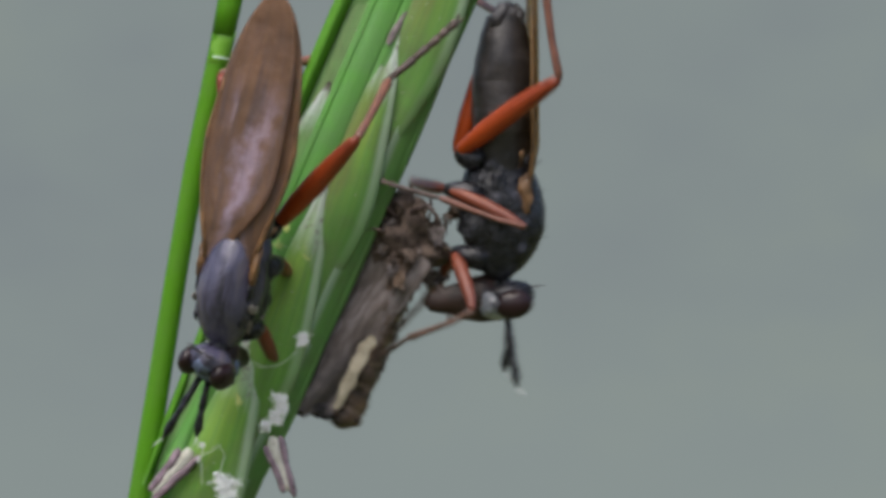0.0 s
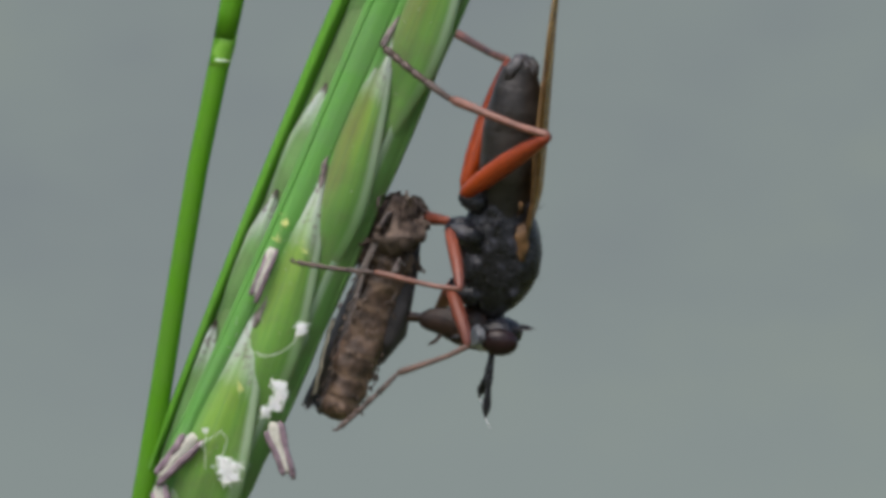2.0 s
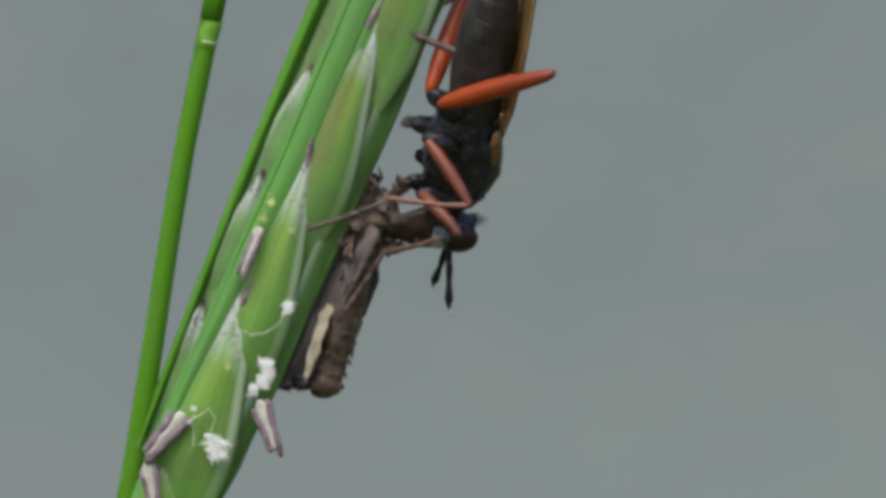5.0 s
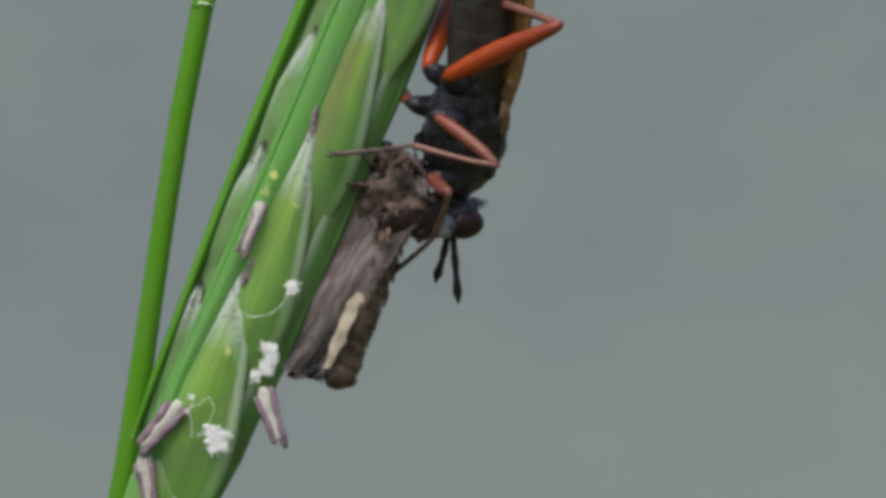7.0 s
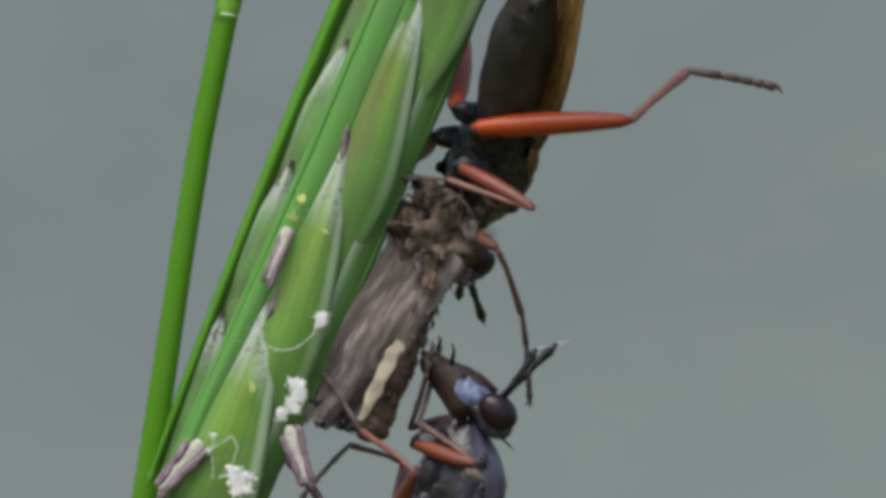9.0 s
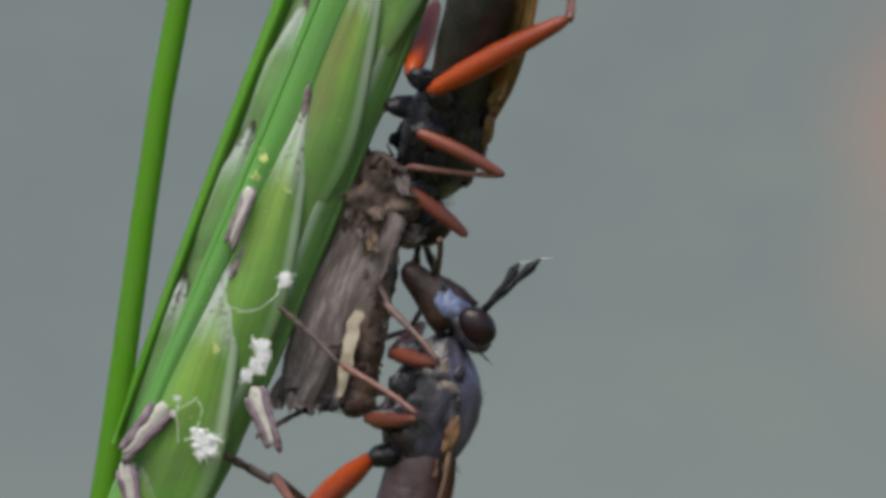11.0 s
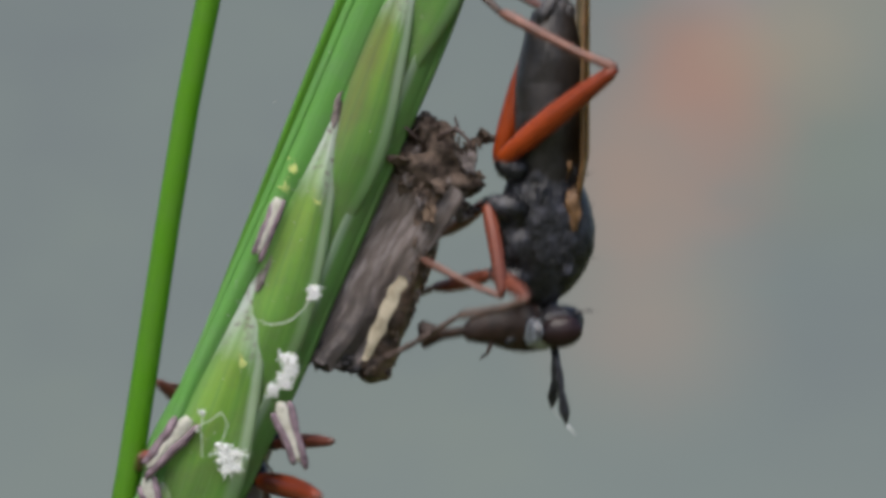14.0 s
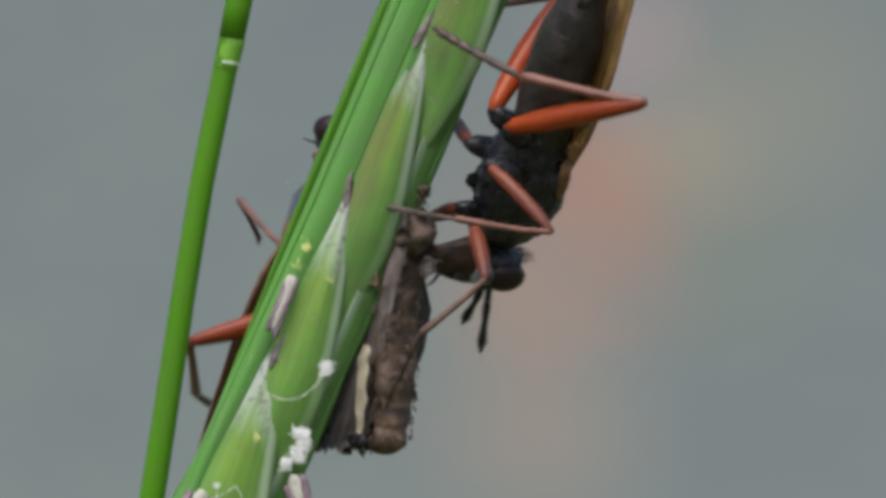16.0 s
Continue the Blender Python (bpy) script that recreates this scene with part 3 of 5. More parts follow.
            return (x, 0.35 - 0.52 * (1 - c * c) ** 0.7 - 0.05 - (0.04 + 0.22 * math.sin(math.pi * min(1.0, 0.06 + v * 0.9))) * (1 - 0.5 * u) + 1.2 * max(0, u - 0.88), z)
        add("husk", Shape().sheet(shell, 18, 36, 0.05), M_OUTER)
    # threads, white stigma tufts, yellow pollen on the husks
    rnd = random.Random(5)
    for c, r, n in (((-4.86, -2.98), 0.25, 20), ((-5.62, -5.12), 0.34, 22), ((-5.74, -5.62), 0.30, 18), ((-6.12, -5.94), 0.24, 14), ((-7.46, -8.08), 0.42, 30), ((-7.64, -7.74), 0.25, 12), ((-8.32, -6.58), 0.10, 8), ((-8.44, -7.08), 0.08, 6)):
        s = Shape()
        for k in range(7):
            s.blob((c[0] + rnd.gauss(0, 0.34) * r, -1.20, c[1] + (k - 3) * 0.22 * r), (r * rnd.uniform(0.2, 0.36), 0.05, r * rnd.uniform(0.16, 0.3)), 1.0, 7, 14, 9)
        for _ in range(n * 6):
            h = rnd.uniform(-1, 1)
            q = Vector((c[0] + rnd.gauss(0, 0.5) * r * (0.75 + 0.25 * h), -1.22 + rnd.uniform(-0.05, 0.05), c[1] + h * r * 0.8))
            g = r * rnd.uniform(0.04, 0.10)
            s.blob(q, (g * rnd.uniform(0.7, 1.4), 0.03, g * rnd.uniform(0.7, 1.4)), 1.0, 9, 6, 4)
            e = Vector((rnd.gauss(0, 1), rnd.gauss(-0.05, 0.1), rnd.gauss(0.4, 1))).normalized() * r * rnd.uniform(0.25, 0.7)
            s.tube([q, q + e * 0.6, q + e], [0.017, 0.013, 0.004], 4)
        add("stigma_tuft", s.jitter(0.05, 8), M_FLUFF, "white feathery stigma tuft")
    for pts in (((-5.02, -3.18), (-5.28, -3.60), (-5.70, -3.86), (-6.22, -3.92), (-6.56, -3.76)), ((-7.68, -7.48), (-7.52, -6.98), (-7.68, -6.54), (-8.44, -7.02)), ((-8.24, -6.48), (-8.36, -7.18), (-8.24, -7.98))):
        line = []
        for k in range(22):
            g = k / 21 * (len(pts) - 1)
            i = min(int(g), len(pts) - 2)
            p = Vector(pts[i]).lerp(Vector(pts[i + 1]), g - i)
            line.append((p.x + 0.10 * noise.noise(Vector((g * 1.3, pts[0][0], 3))), -1.27, p.y + 0.10 * noise.noise(Vector((g * 1.3, pts[0][0], 9)))))
        s = Shape().tube(line, [0.007 + 0.005 * math.sin(k * 0.9) ** 2 for k in range(22)], 6)
        add("filament", s, M_FLUFF, "thin white filament")
    for c, n in (((-5.46, 0.82), 7), ((-5.74, 0.20), 2), ((-7.04, -4.98), 2), ((-4.78, -0.18), 1)):
        s = Shape()
        for _ in range(n * 3):
            q = (c[0] + rnd.gauss(0, 0.10), -1.14 - 0.03 * rnd.random(), c[1] + rnd.gauss(0, 0.12))
            s.blob(q, (rnd.uniform(0.018, 0.05), 0.03, rnd.uniform(0.018, 0.06)), 0.9, 9, 6, 5)
        for _ in range(2 + n // 2):
            q, e = Vector((c[0], -1.16, c[1])), Vector((rnd.gauss(0, 0.13), -0.03, rnd.gauss(0.02, 0.15)))
            s.tube([q, q + e * 0.6, q + e], [0.04, 0.03, 0.012], 5)
        add("pollen_grains", s, M_YELLOW, "yellow pollen grains")
    # loose white dust on the husks
    s = Shape()
    for _ in range(70):
        g = rnd.random()
        q = Vector((-8.8 + 9.8 * g + rnd.gauss(0, 0.7), -1.02, -8.0 + 21 * g))
        k = rnd.uniform(0.012, 0.03)
        s.blob(q, (k, 0.02, k), 0.6, 9, 5, 4)
    add("dust_specks", s, M_POLLEN, "pale dust specks on the husks")
    # anthers: two purple lobes with a cream seam, hung on a thread
    for c, tipp, w, spread in (((-5.88, -0.08), (-6.64, -1.98), 0.20, 0.1), ((-8.64, -6.74), (-10.12, -8.42), 0.27, 0.7), ((-5.94, -6.28), (-5.28, -8.34), 0.25, 0.5), ((-9.98, -8.54), (-9.68, -10.38), 0.22, 0.4)):
        a, b = Vector((c[0], -1.12, c[1])), Vector((tipp[0], -1.25, tipp[1]))
        side = Vector((b.z - a.z, 0, a.x - b.x)).normalized()
        for k, mat, nm in ((-1, M_ANTHER, "anther_lobe"), (1, M_ANTHER, "anther_lobe"), (0, M_POLLEN, "anther_seam")):
            far = 0.78 if k == 1 else (0.88 if k == 0 else 1.0)
            path = [a.lerp(b, q * far + (0.12 if k == 1 else 0)) + side * k * w * (0.62 + spread * (1 - q) ** 1.5) + Vector((0, 0.03 if k else 0.0, 0)) for q in (0, 0.1, 0.3, 0.5, 0.7, 0.9, 1)]
            rr = [w * g * (0.54 if k else 0.98) * (1 if k else h) for g, h in zip((0.5, 0.9, 1, 0.98, 1.0, 0.9, 0.45), (1.0, 1.0, 0.95, 0.85, 0.7, 0.5, 0.4))]
            rr = rr if k else [(g, 0.08) for g in rr]
            add(nm, Shape().tube(path, rr, 10).jitter(0.09, 2.2), mat)
    return root


def side_row():
    """The hidden row of husks with its long blade, on the far flank of the spike."""
    root = thing("grass_side_row", "grey-green husks with papery white tips beside a long blade", "grass")
    hub = Vector((-6.58, 0, 1.22)) * -1
    root.location = hub * -MM
    for base, tip, w in (
            ((-3.48, 7.02), (-1.88, 12.62), 1.5), ((-6.08, 0.42), (-4.04, 5.82), 1.5), ((-7.98, -3.78), (-5.80, 2.02), 1.5), ((-9.88, -8.48), (-8.00, -2.66), 1.4)):
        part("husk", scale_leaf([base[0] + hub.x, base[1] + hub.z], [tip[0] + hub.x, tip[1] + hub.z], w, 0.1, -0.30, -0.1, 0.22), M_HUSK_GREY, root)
    rim_l = [(-1.68, 13.22), (-3.54, 8.82), (-4.98, 5.42), (-6.38, 2.02), (-8.08, -1.98), (-9.36, -5.18), (-10.32, -7.78)]
    rim_r = [(-0.28, 13.22), (-1.88, 8.82), (-3.38, 5.42), (-4.88, 2.02), (-6.78, -1.98), (-8.18, -5.18), (-9.68, -7.78)]
    part("husk_body", flat_body([(p[0] + hub.x, p[1] + hub.z) for p in rim_l], [(p[0] + hub.x, p[1] + hub.z) for p in rim_r], 0.25, 0.3), M_HUSK_TISSUE, root, "grey-green husk tissue")
    a, b = Vector((-10.40, -0.2, -7.98)) + hub, Vector((-2.44, -0.2, 11.22)) + hub
    def blade(u, v):
        p = a.lerp(b, v) + Vector((-0.15 * math.sin(math.pi * v), 0, 0))
        w = 0.12 + 0.16 * v
        c = u * 2 - 1
        return p + Vector((c * w * 0.9, 0.25 * abs(c) - 0.2, -c * w * 0.4))
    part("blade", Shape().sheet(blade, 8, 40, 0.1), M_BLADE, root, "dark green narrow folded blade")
    return root


def grass_stem():
    root = thing("grass_plant", "thin bright green grass stem with a pale node", "grass")
    root.location = (-0.01248, 0, GROUND)
    inv = root.location / MM
    path = [(-12.48, 0, GROUND * 1000), (-12.68, 0, -60), (-11.44, 0, -13.18), (-10.52, 0, -8.18), (-9.96, 0, -4.78), (-9.32, 0, -0.78), (-8.70, 0, 2.82), (-7.84, 0, 6.92), (-7.12, 0, 10.42), (-5.98, 0, 16.82)]
    s = Shape().tube(path, [0.47, 0.47, 0.42, 0.40, 0.39, 0.375, 0.375, 0.38, 0.43, 0.4], 16)
    s.v = [p - inv for p in s.v]
    part("stalk", s, M_STEM, root)
    s = Shape().tube([(-7.96, 0, 6.38), (-7.88, 0, 6.66), (-7.82, 0, 6.92), (-7.74, 0, 7.22), (-7.66, 0, 7.62)], [0.378, 0.385, 0.395, 0.405, 0.40], 16)
    s.v = [p - inv for p in s.v]
    part("node", s, M_NODE, root, "yellow-green swollen node")
    s = Shape().tube([(-7.72, -0.05, 7.42), (-7.52, -0.05, 8.42), (-7.20, -0.05, 10.02), (-6.28, -0.05, 16.42)], [0.398, 0.42, 0.44, 0.42], 20)
    s.v = [p - inv for p in s.v]
    part("sheath", s, M_STEM, root, "leaf sheath above the node")
    s = Shape().tube([(-8.02, -0.45, 6.66), (-7.72, -0.5, 6.62), (-7.48, -0.4, 6.56)], [0.02, 0.02, 0.008], 6)
    s.v = [p - inv for p in s.v]
    part("hair", s, M_FLUFF, root, "thin white hair on the stem")
    return root


spike = grass_spike()
flank = side_row()
stem = grass_stem()


# ---- flies ----
SEG = {"hind": (5.0, 4.2, 3.0), "mid": (3.1, 3.1, 2.8), "front": (2.5, 2.7, 2.8)}
HIP = {"hind": (-2.3, 0.55, -1.35), "mid": (-1.1, 0.8, -1.75), "front": (1.1, 0.6, -1.6)}
NECK = (2.05, 0, 0.1)


def robber_fly(label, tint, wing_mat):
    """A slender predatory fly: x forward, z to its back, y to its left."""
    root = thing("robber_fly", label, "fly", "flies on the grass")
    made = {"fly": root}
    # thorax: arched, uneven, with flush side plates
    stations = ((-2.5, 0.0, 0.35, 0.5), (-2.2, 0.02, 0.70, 0.88), (-1.8, 0.0, 0.88, 1.12), (-1.3, 0.0, 1.0, 1.32), (-0.8, 0.03, 1.08, 1.45), (-0.2, 0.07, 1.12, 1.49),
                (0.4, 0.06, 1.08, 1.42), (0.9, 0.02, 0.98, 1.24), (1.3, -0.03, 0.84, 1.02), (1.7, -0.04, 0.64, 0.78), (1.95, -0.02, 0.46, 0.56), (2.15, 0.0, 0.3, 0.35))
    s = Shape().tube([(x, 0, z) for x, z, _, _ in stations], [(a, b) for _, _, a, b in stations], 40, (0, 0, 1))
    plate_mats = (M_BLACK, M_DUST_GLINT if tint is M_VIOLET else M_BLACK)
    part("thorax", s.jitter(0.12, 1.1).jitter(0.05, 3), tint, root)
    for y in (-1, 1):
        # sclerites of the flank, parted by deep seams
        for c, r, dust_glint in (((-0.72, y * 0.90, -0.62), (0.50, 0.13, 0.50), 1), ((0.22, y * 0.90, -0.72), (0.58, 0.12, 0.60), 0),
                            ((1.02, y * 0.78, -0.48), (0.42, 0.12, 0.56), 1), ((-1.72, y * 0.78, 0.0), (0.42, 0.10, 0.46), 0),
                            ((-0.95, y * 0.99, 0.02), (0.50, 0.10, 0.44), 1), ((0.25, y * 1.02, 0.16), (0.72, 0.09, 0.46), 0),
                            ((-0.25, y * 0.97, 0.72), (0.66, 0.10, 0.22), 0), ((0.85, y * 0.84, 0.60), (0.52, 0.11, 0.26), 1)):
            part("side_plate", Shape().blob((c[0], c[1] * 0.965, c[2]), (r[0], r[1] * 0.85, r[2]), 0.35, 1.9, 28, 20).jitter(0.09, 1.6).jitter(0.03, 5), plate_mats[dust_glint], root)
        if tint is M_VIOLET:
            for c, r in (((0.95, y * 0.90, 0.12), (0.42, 0.08, 0.14)), ((0.55, y * 1.02, 0.45), (0.16, 0.07, 0.36))):
                part("dusted_mark", Shape().blob(c, r, 0.5, 2.5, 22, 14).jitter(0.08, 2.5), M_DUST, root, "cream-dusted mark on the flank")
        part("wing_base", Shape().blob((-0.85, y * 0.98, 0.90), (0.66, 0.14, 0.20), 0.5, 2.0, 24, 14).jitter(0.07, 2.5), M_OCHRE, root, "ochre-brown wing base")
        part("haltere", Shape().tube([(-1.7, y * 0.9, 0.7), (-2.0, y * 1.25, 0.8), (-2.25, y * 1.35, 0.8)], [0.03, 0.035, 0.085], 10), M_OCHRE, root, "small pale haltere")
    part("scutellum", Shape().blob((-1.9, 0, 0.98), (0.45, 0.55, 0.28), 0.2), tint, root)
    # abdomen: six overlapping rings
    n = 6
    bounds = [-1.6, -2.8, -3.75, -4.65, -5.5, -6.25, -6.85]
    wide = [0.92, 1.03, 1.08, 1.08, 1.00, 0.85, 0.62]
    for k in range(n):
        x0, x1, r0, r1 = bounds[k], bounds[k + 1] - 0.04, wide[k], wide[k + 1]
        z0, z1 = 0.15 + 0.06 * k, 0.15 + 0.06 * (k + 1)
        rows = []
        for q, k2 in ((0.0, 0.975), (0.012, 0.996), (0.03, 1.0), (0.25, 1.0), (0.5, 1.0), (0.75, 1.0), (0.97, 1.0), (0.988, 0.996), (1.0, 0.975)):
            r = (r0 + (r1 - r0) * q) * k2
            rows.append(((x0 + (x1 - x0) * q, 0, z0 + (z1 - z0) * q), (r * 0.94, r)))
        s = Shape().tube([p for p, _ in rows], [r for _, r in rows], 28, (0, 0, 1))
        part("abdomen_ring", s.jitter(0.09, 0.9), M_BELLY_VIOLET if tint is M_VIOLET else M_BELLY, root)
    part("abdomen_tip", Shape().blob((-6.85, 0, 0.52), (0.50, 0.50, 0.58), 0.4, 2.2, 22, 16).jitter(0.10, 2.5), M_TAIL, root, "grey knobbed tip of the abdomen")
    for y in (-1, 1):
        part("clasper", Shape().tube([(-6.5, y * 0.36, 0.15), (-6.9, y * 0.46, 0.22), (-7.2, y * 0.40, 0.42), (-7.38, y * 0.22, 0.66)], [(0.20, 0.26), (0.24, 0.32), (0.19, 0.26), (0.06, 0.08)], 12).jitter(0.07, 3), M_TAIL, root, "grey clasper at the abdomen's tip")
        part("clasper", Shape().tube([(-6.6, y * 0.22, 0.95), (-7.0, y * 0.26, 0.98), (-7.3, y * 0.16, 0.88)], [0.20, 0.22, 0.07], 10).jitter(0.06, 3), M_TAIL, root)
    # wings, folded flat over the back
    for y in (-1, 1):
        def f(u, v, y=y):
            g = min(1.0, v / 0.45)
            out = 0.80 + 0.85 * math.sin(g * math.pi / 2) - 1.1 * max(0.0, v - 0.45)
            inner = 0.45 - 1.70 * math.sin(min(1.0, v / 0.35) * math.pi / 2) + 0.3 * max(0.0, v - 0.5)
            mid, half = (out + inner) / 2, (out - inner) / 2
            if v > 0.62:
                half *= math.sqrt(max(0.002, 1 - ((v - 0.62) / 0.38) ** 2.3))
            c = u * 2 - 1
            rise = 0.96 + 0.34 * min(1.0, v / 0.18) + 0.32 * v + (0.09 if y < 0 else 0.0)
            return (-0.8 - 9.1 * v, y * (mid + c * half), rise - 0.20 * max(0, c) * half + 0.02 * math.sin(5 * c + 3 * v))
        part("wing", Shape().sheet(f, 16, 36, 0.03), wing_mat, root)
        rib = []
        for v in (0.0, 0.08, 0.16, 0.25, 0.35, 0.45, 0.6, 0.75):
            p = f(0.97, v)
            rib.append((p[0], p[1], p[2] + 0.01))
        part("wing_vein", Shape().tube(rib, [0.09, 0.09, 0.08, 0.08, 0.07, 0.06, 0.05, 0.03], 8), M_OCHRE, root, "brown front vein of the wing")
    # bristles on the back and sides
    rnd = random.Random(3)
    s = Shape()
    for _ in range(20):
        a = rnd.uniform(-1.3, 1.3)
        p = Vector((rnd.uniform(-2.0, 1.0), 1.0 * math.sin(a), 1.32 * math.cos(a)))
        d = Vector((rnd.uniform(-0.5, 0.2), math.sin(a), math.cos(a))) * rnd.uniform(0.2, 0.4)
        s.tube([p - d * 0.5, p + d * 0.5, p + d], [0.014, 0.010, 0.003], 4)
    part("bristle", s, M_HAIR, root, "fine dark bristles on the back")
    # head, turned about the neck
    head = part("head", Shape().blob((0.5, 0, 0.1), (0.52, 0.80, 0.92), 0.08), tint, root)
    made["head"] = head
    head.location = Vector(NECK) * MM
    part("neck", Shape().tube([(-0.5, 0, 0), (0, 0, 0), (0.4, 0, 0.05)], [0.35, 0.28, 0.35], 10), M_BLACK, head)
    for y in (-1, 1):
        part("eye", Shape().blob((0.82, y * 0.64, 0.22), (0.50, 0.37, 0.68), 0.0, n=24, m=18), M_EYE, head, "large dark red-brown compound eye")
        base = Vector((1.15, y * 0.16, 0.0))
        far, reach = (1, 0.88) if y > 0 else (0, 1.12)
        pts = [base + Vector((x * reach, y * 0.14 * x, -0.02 - d * far)) for x, d in ((0, 0), (0.5, 0.01), (0.95, 0.07), (1.3, 0.13), (1.9, 0.27), (2.25, 0.34))]
        ant = part("antenna", Shape().tube(pts, [0.13, 0.11, 0.14, 0.10, 0.17, 0.03], 10), M_BLACK, head, "black club-shaped antenna")
        part("arista", Shape().tube([pts[-1], pts[-1] + Vector((0.2, y * 0.1, 0.14)), pts[-1] + Vector((0.36, y * 0.12, 0.26))], [0.022, 0.015, 0.006], 6), M_ARISTA, head, "white hair tip of the antenna")
        part("palp", Shape().tube([(0.7, y * 0.25, -0.9), (0.85, y * 0.3, -1.3), (0.95, y * 0.3, -1.6)], [0.1, 0.12, 0.04], 8), M_BLACK, head)
    part("vertex", Shape().blob((0.64, 0, 0.55), (0.42, 0.42 if tint is M_VIOLET else 0.38, 0.42), 0.25, 2.5, 20, 14), M_FACE_BLUE if tint is M_VIOLET else tint, head, "dusted crown between the eyes")
    part("eye_rim", Shape().blob((0.70, 0, -0.02), (0.52, 0.78, 0.56), 0.2, 3, 20, 14), M_FACE_BLUE if tint is M_VIOLET else M_FACE, head, "silver rim of the eyes")
    blue = tint is M_VIOLET
    part("face", Shape().blob((0.66 if blue else 0.74, 0, -0.66 if blue else -0.40), (0.52 if blue else 0.56, 0.70 if blue else 0.82, 0.86 if blue else 0.58), 0.2, 3, 24, 18).jitter(0.10, 1.6), M_FACE_BLUE if tint is M_VIOLET else M_FACE, head, "silvery shining face")
    part("proboscis", Shape().tube([(0.48, 0, -0.35), (0.50, 0, -0.9), (0.47, 0, -1.4), (0.43, 0, -1.95), (0.40, 0, -2.4), (0.40, 0, -2.68), (0.41, 0, -2.76)], [(0.82, 0.54), (0.80, 0.46), (0.64, 0.38), (0.48, 0.30), (0.36, 0.23), (0.26, 0.17), (0.10, 0.08)], 22).jitter(0.11, 1.6).jitter(0.05, 5), M_SNOUT, head, "stout brown proboscis")
    for y in (-1, 1):
        part("mouth_bristle", Shape().tube([(0.85, y * 0.2, -1.9), (1.15, y * 0.22, -2.1), (1.3, y * 0.2, -2.35)], [0.07, 0.05, 0.01], 6), M_SNOUT, head)
    if tint is M_BLACK:
        s = Shape().tube([(0.38, 0, -1.6), (0.36, 0, -2.9), (0.34, 0, -3.35), (0.32, 0, -3.6), (0.30, 0, -3.95), (0.30, 0, -4.08)], [(0.15, 0.13), (0.16, 0.14), (0.17, 0.15), (0.30, 0.18), (0.46, 0.16), (0.36, 0.08)], 16)
        made["tongue"] = part("tongue", s.jitter(0.06, 3), M_SNOUT, head, "dark brown fan-tipped tongue")
    s = Shape()
    for _ in range(34):
        a = rnd.uniform(-1.6, 1.6)
        p = Vector((0.3, 0.6 * math.sin(a), 0.1 + 0.8 * math.cos(a)))
        d = Vector((0.1, math.sin(a), math.cos(a) + 0.3)) * rnd.uniform(0.25, 0.45)
        s.tube([p, p + d * 0.6, p + d], [0.02, 0.014, 0.004], 4)
    part("bristle", s, M_HAIR, head)
    # legs
    for kind in ("hind", "mid", "front"):
        h, (l1, l2, l3) = HIP[kind], SEG[kind]
        fat = {"hind": 0.36, "mid": 0.235, "front": 0.255}[kind]
        for y, side in ((-1, "near"), (1, "far")):
            hip = Vector((h[0], h[1] * y, h[2]))
            inner = Vector((h[0] + (0.35 if kind == "hind" else 0.3), h[1] * y * 0.9, -0.55))
            part("coxa", Shape().tube([inner, inner.lerp(hip, 0.4), inner.lerp(hip, 0.8), hip + (hip - inner) * 0.1], [0.38, 0.40, 0.32, 0.17], 14).jitter(0.10, 1.4), M_BLACK, root, "black leg base")
            s = Shape().tube([(0, 0, 0), (0.06 * l1, 0, 0), (0.25 * l1, 0, 0.03), (0.5 * l1, 0, 0.05), (0.75 * l1, 0, 0.04), (0.94 * l1, 0, 0), (l1, 0, 0)], [fat * 0.4, fat * 0.72, fat, fat * 1.02, fat * 0.86, fat * 0.6, fat * 0.34], 14)
            femur = part("femur", s.jitter(0.02, 2), M_ORANGE if kind == "hind" else M_THIGH, root, "orange-red thigh of the leg")
            s = Shape().tube([(0, 0, 0), (0.05 * l2, 0, 0), (0.3 * l2, 0, 0.06), (0.6 * l2, 0, 0.04), (0.93 * l2, 0, 0), (l2, 0, 0)], [fat * 0.32, fat * 0.42, fat * 0.36, fat * 0.40, fat * 0.5, fat * 0.3], 12)
            tibia = part("tibia", s, M_SHIN if kind == "front" else M_TIBIA, root, "slender brown-red shin of the leg")
            s = Shape()
            for k in range(5):
                x0, x1 = l3 * (0, 0.36, 0.56, 0.72, 0.85)[k], l3 * (0.37, 0.57, 0.73, 0.86, 1.0)[k]
                r = fat * (0.40, 0.40, 0.40, 0.42, 0.44)[k]
                s.tube([(x0, 0, -0.05 * k), (x0 + 0.05, 0, -0.05 * k), ((x0 + x1) / 2, 0, -0.05 * k - 0.02), (x1 - 0.03, 0, -0.05 * (k + 1)), (x1, 0, -0.05 * (k + 1))], [r * 0.5, r * 0.75, r * 0.9, r, r * 0.6], 9)
            for c in (-1, 1):
                s.tube([(l3 - 0.05, 0, -0.25), (l3 + 0.15, 0.1 * c, -0.27), (l3 + 0.25, 0.14 * c, -0.4)], [0.06, 0.05, 0.01], 6)
            tarsus = part("tarsus", s, M_TARSUS, root, "jointed dark brown foot")
            made[f"{side}_{kind}"] = (femur, tibia, tarsus)
    return made


hunter = robber_fly("black robber fly with orange-red legs hanging head down", M_BLACK, M_WING)
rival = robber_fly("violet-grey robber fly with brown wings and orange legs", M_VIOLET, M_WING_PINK)


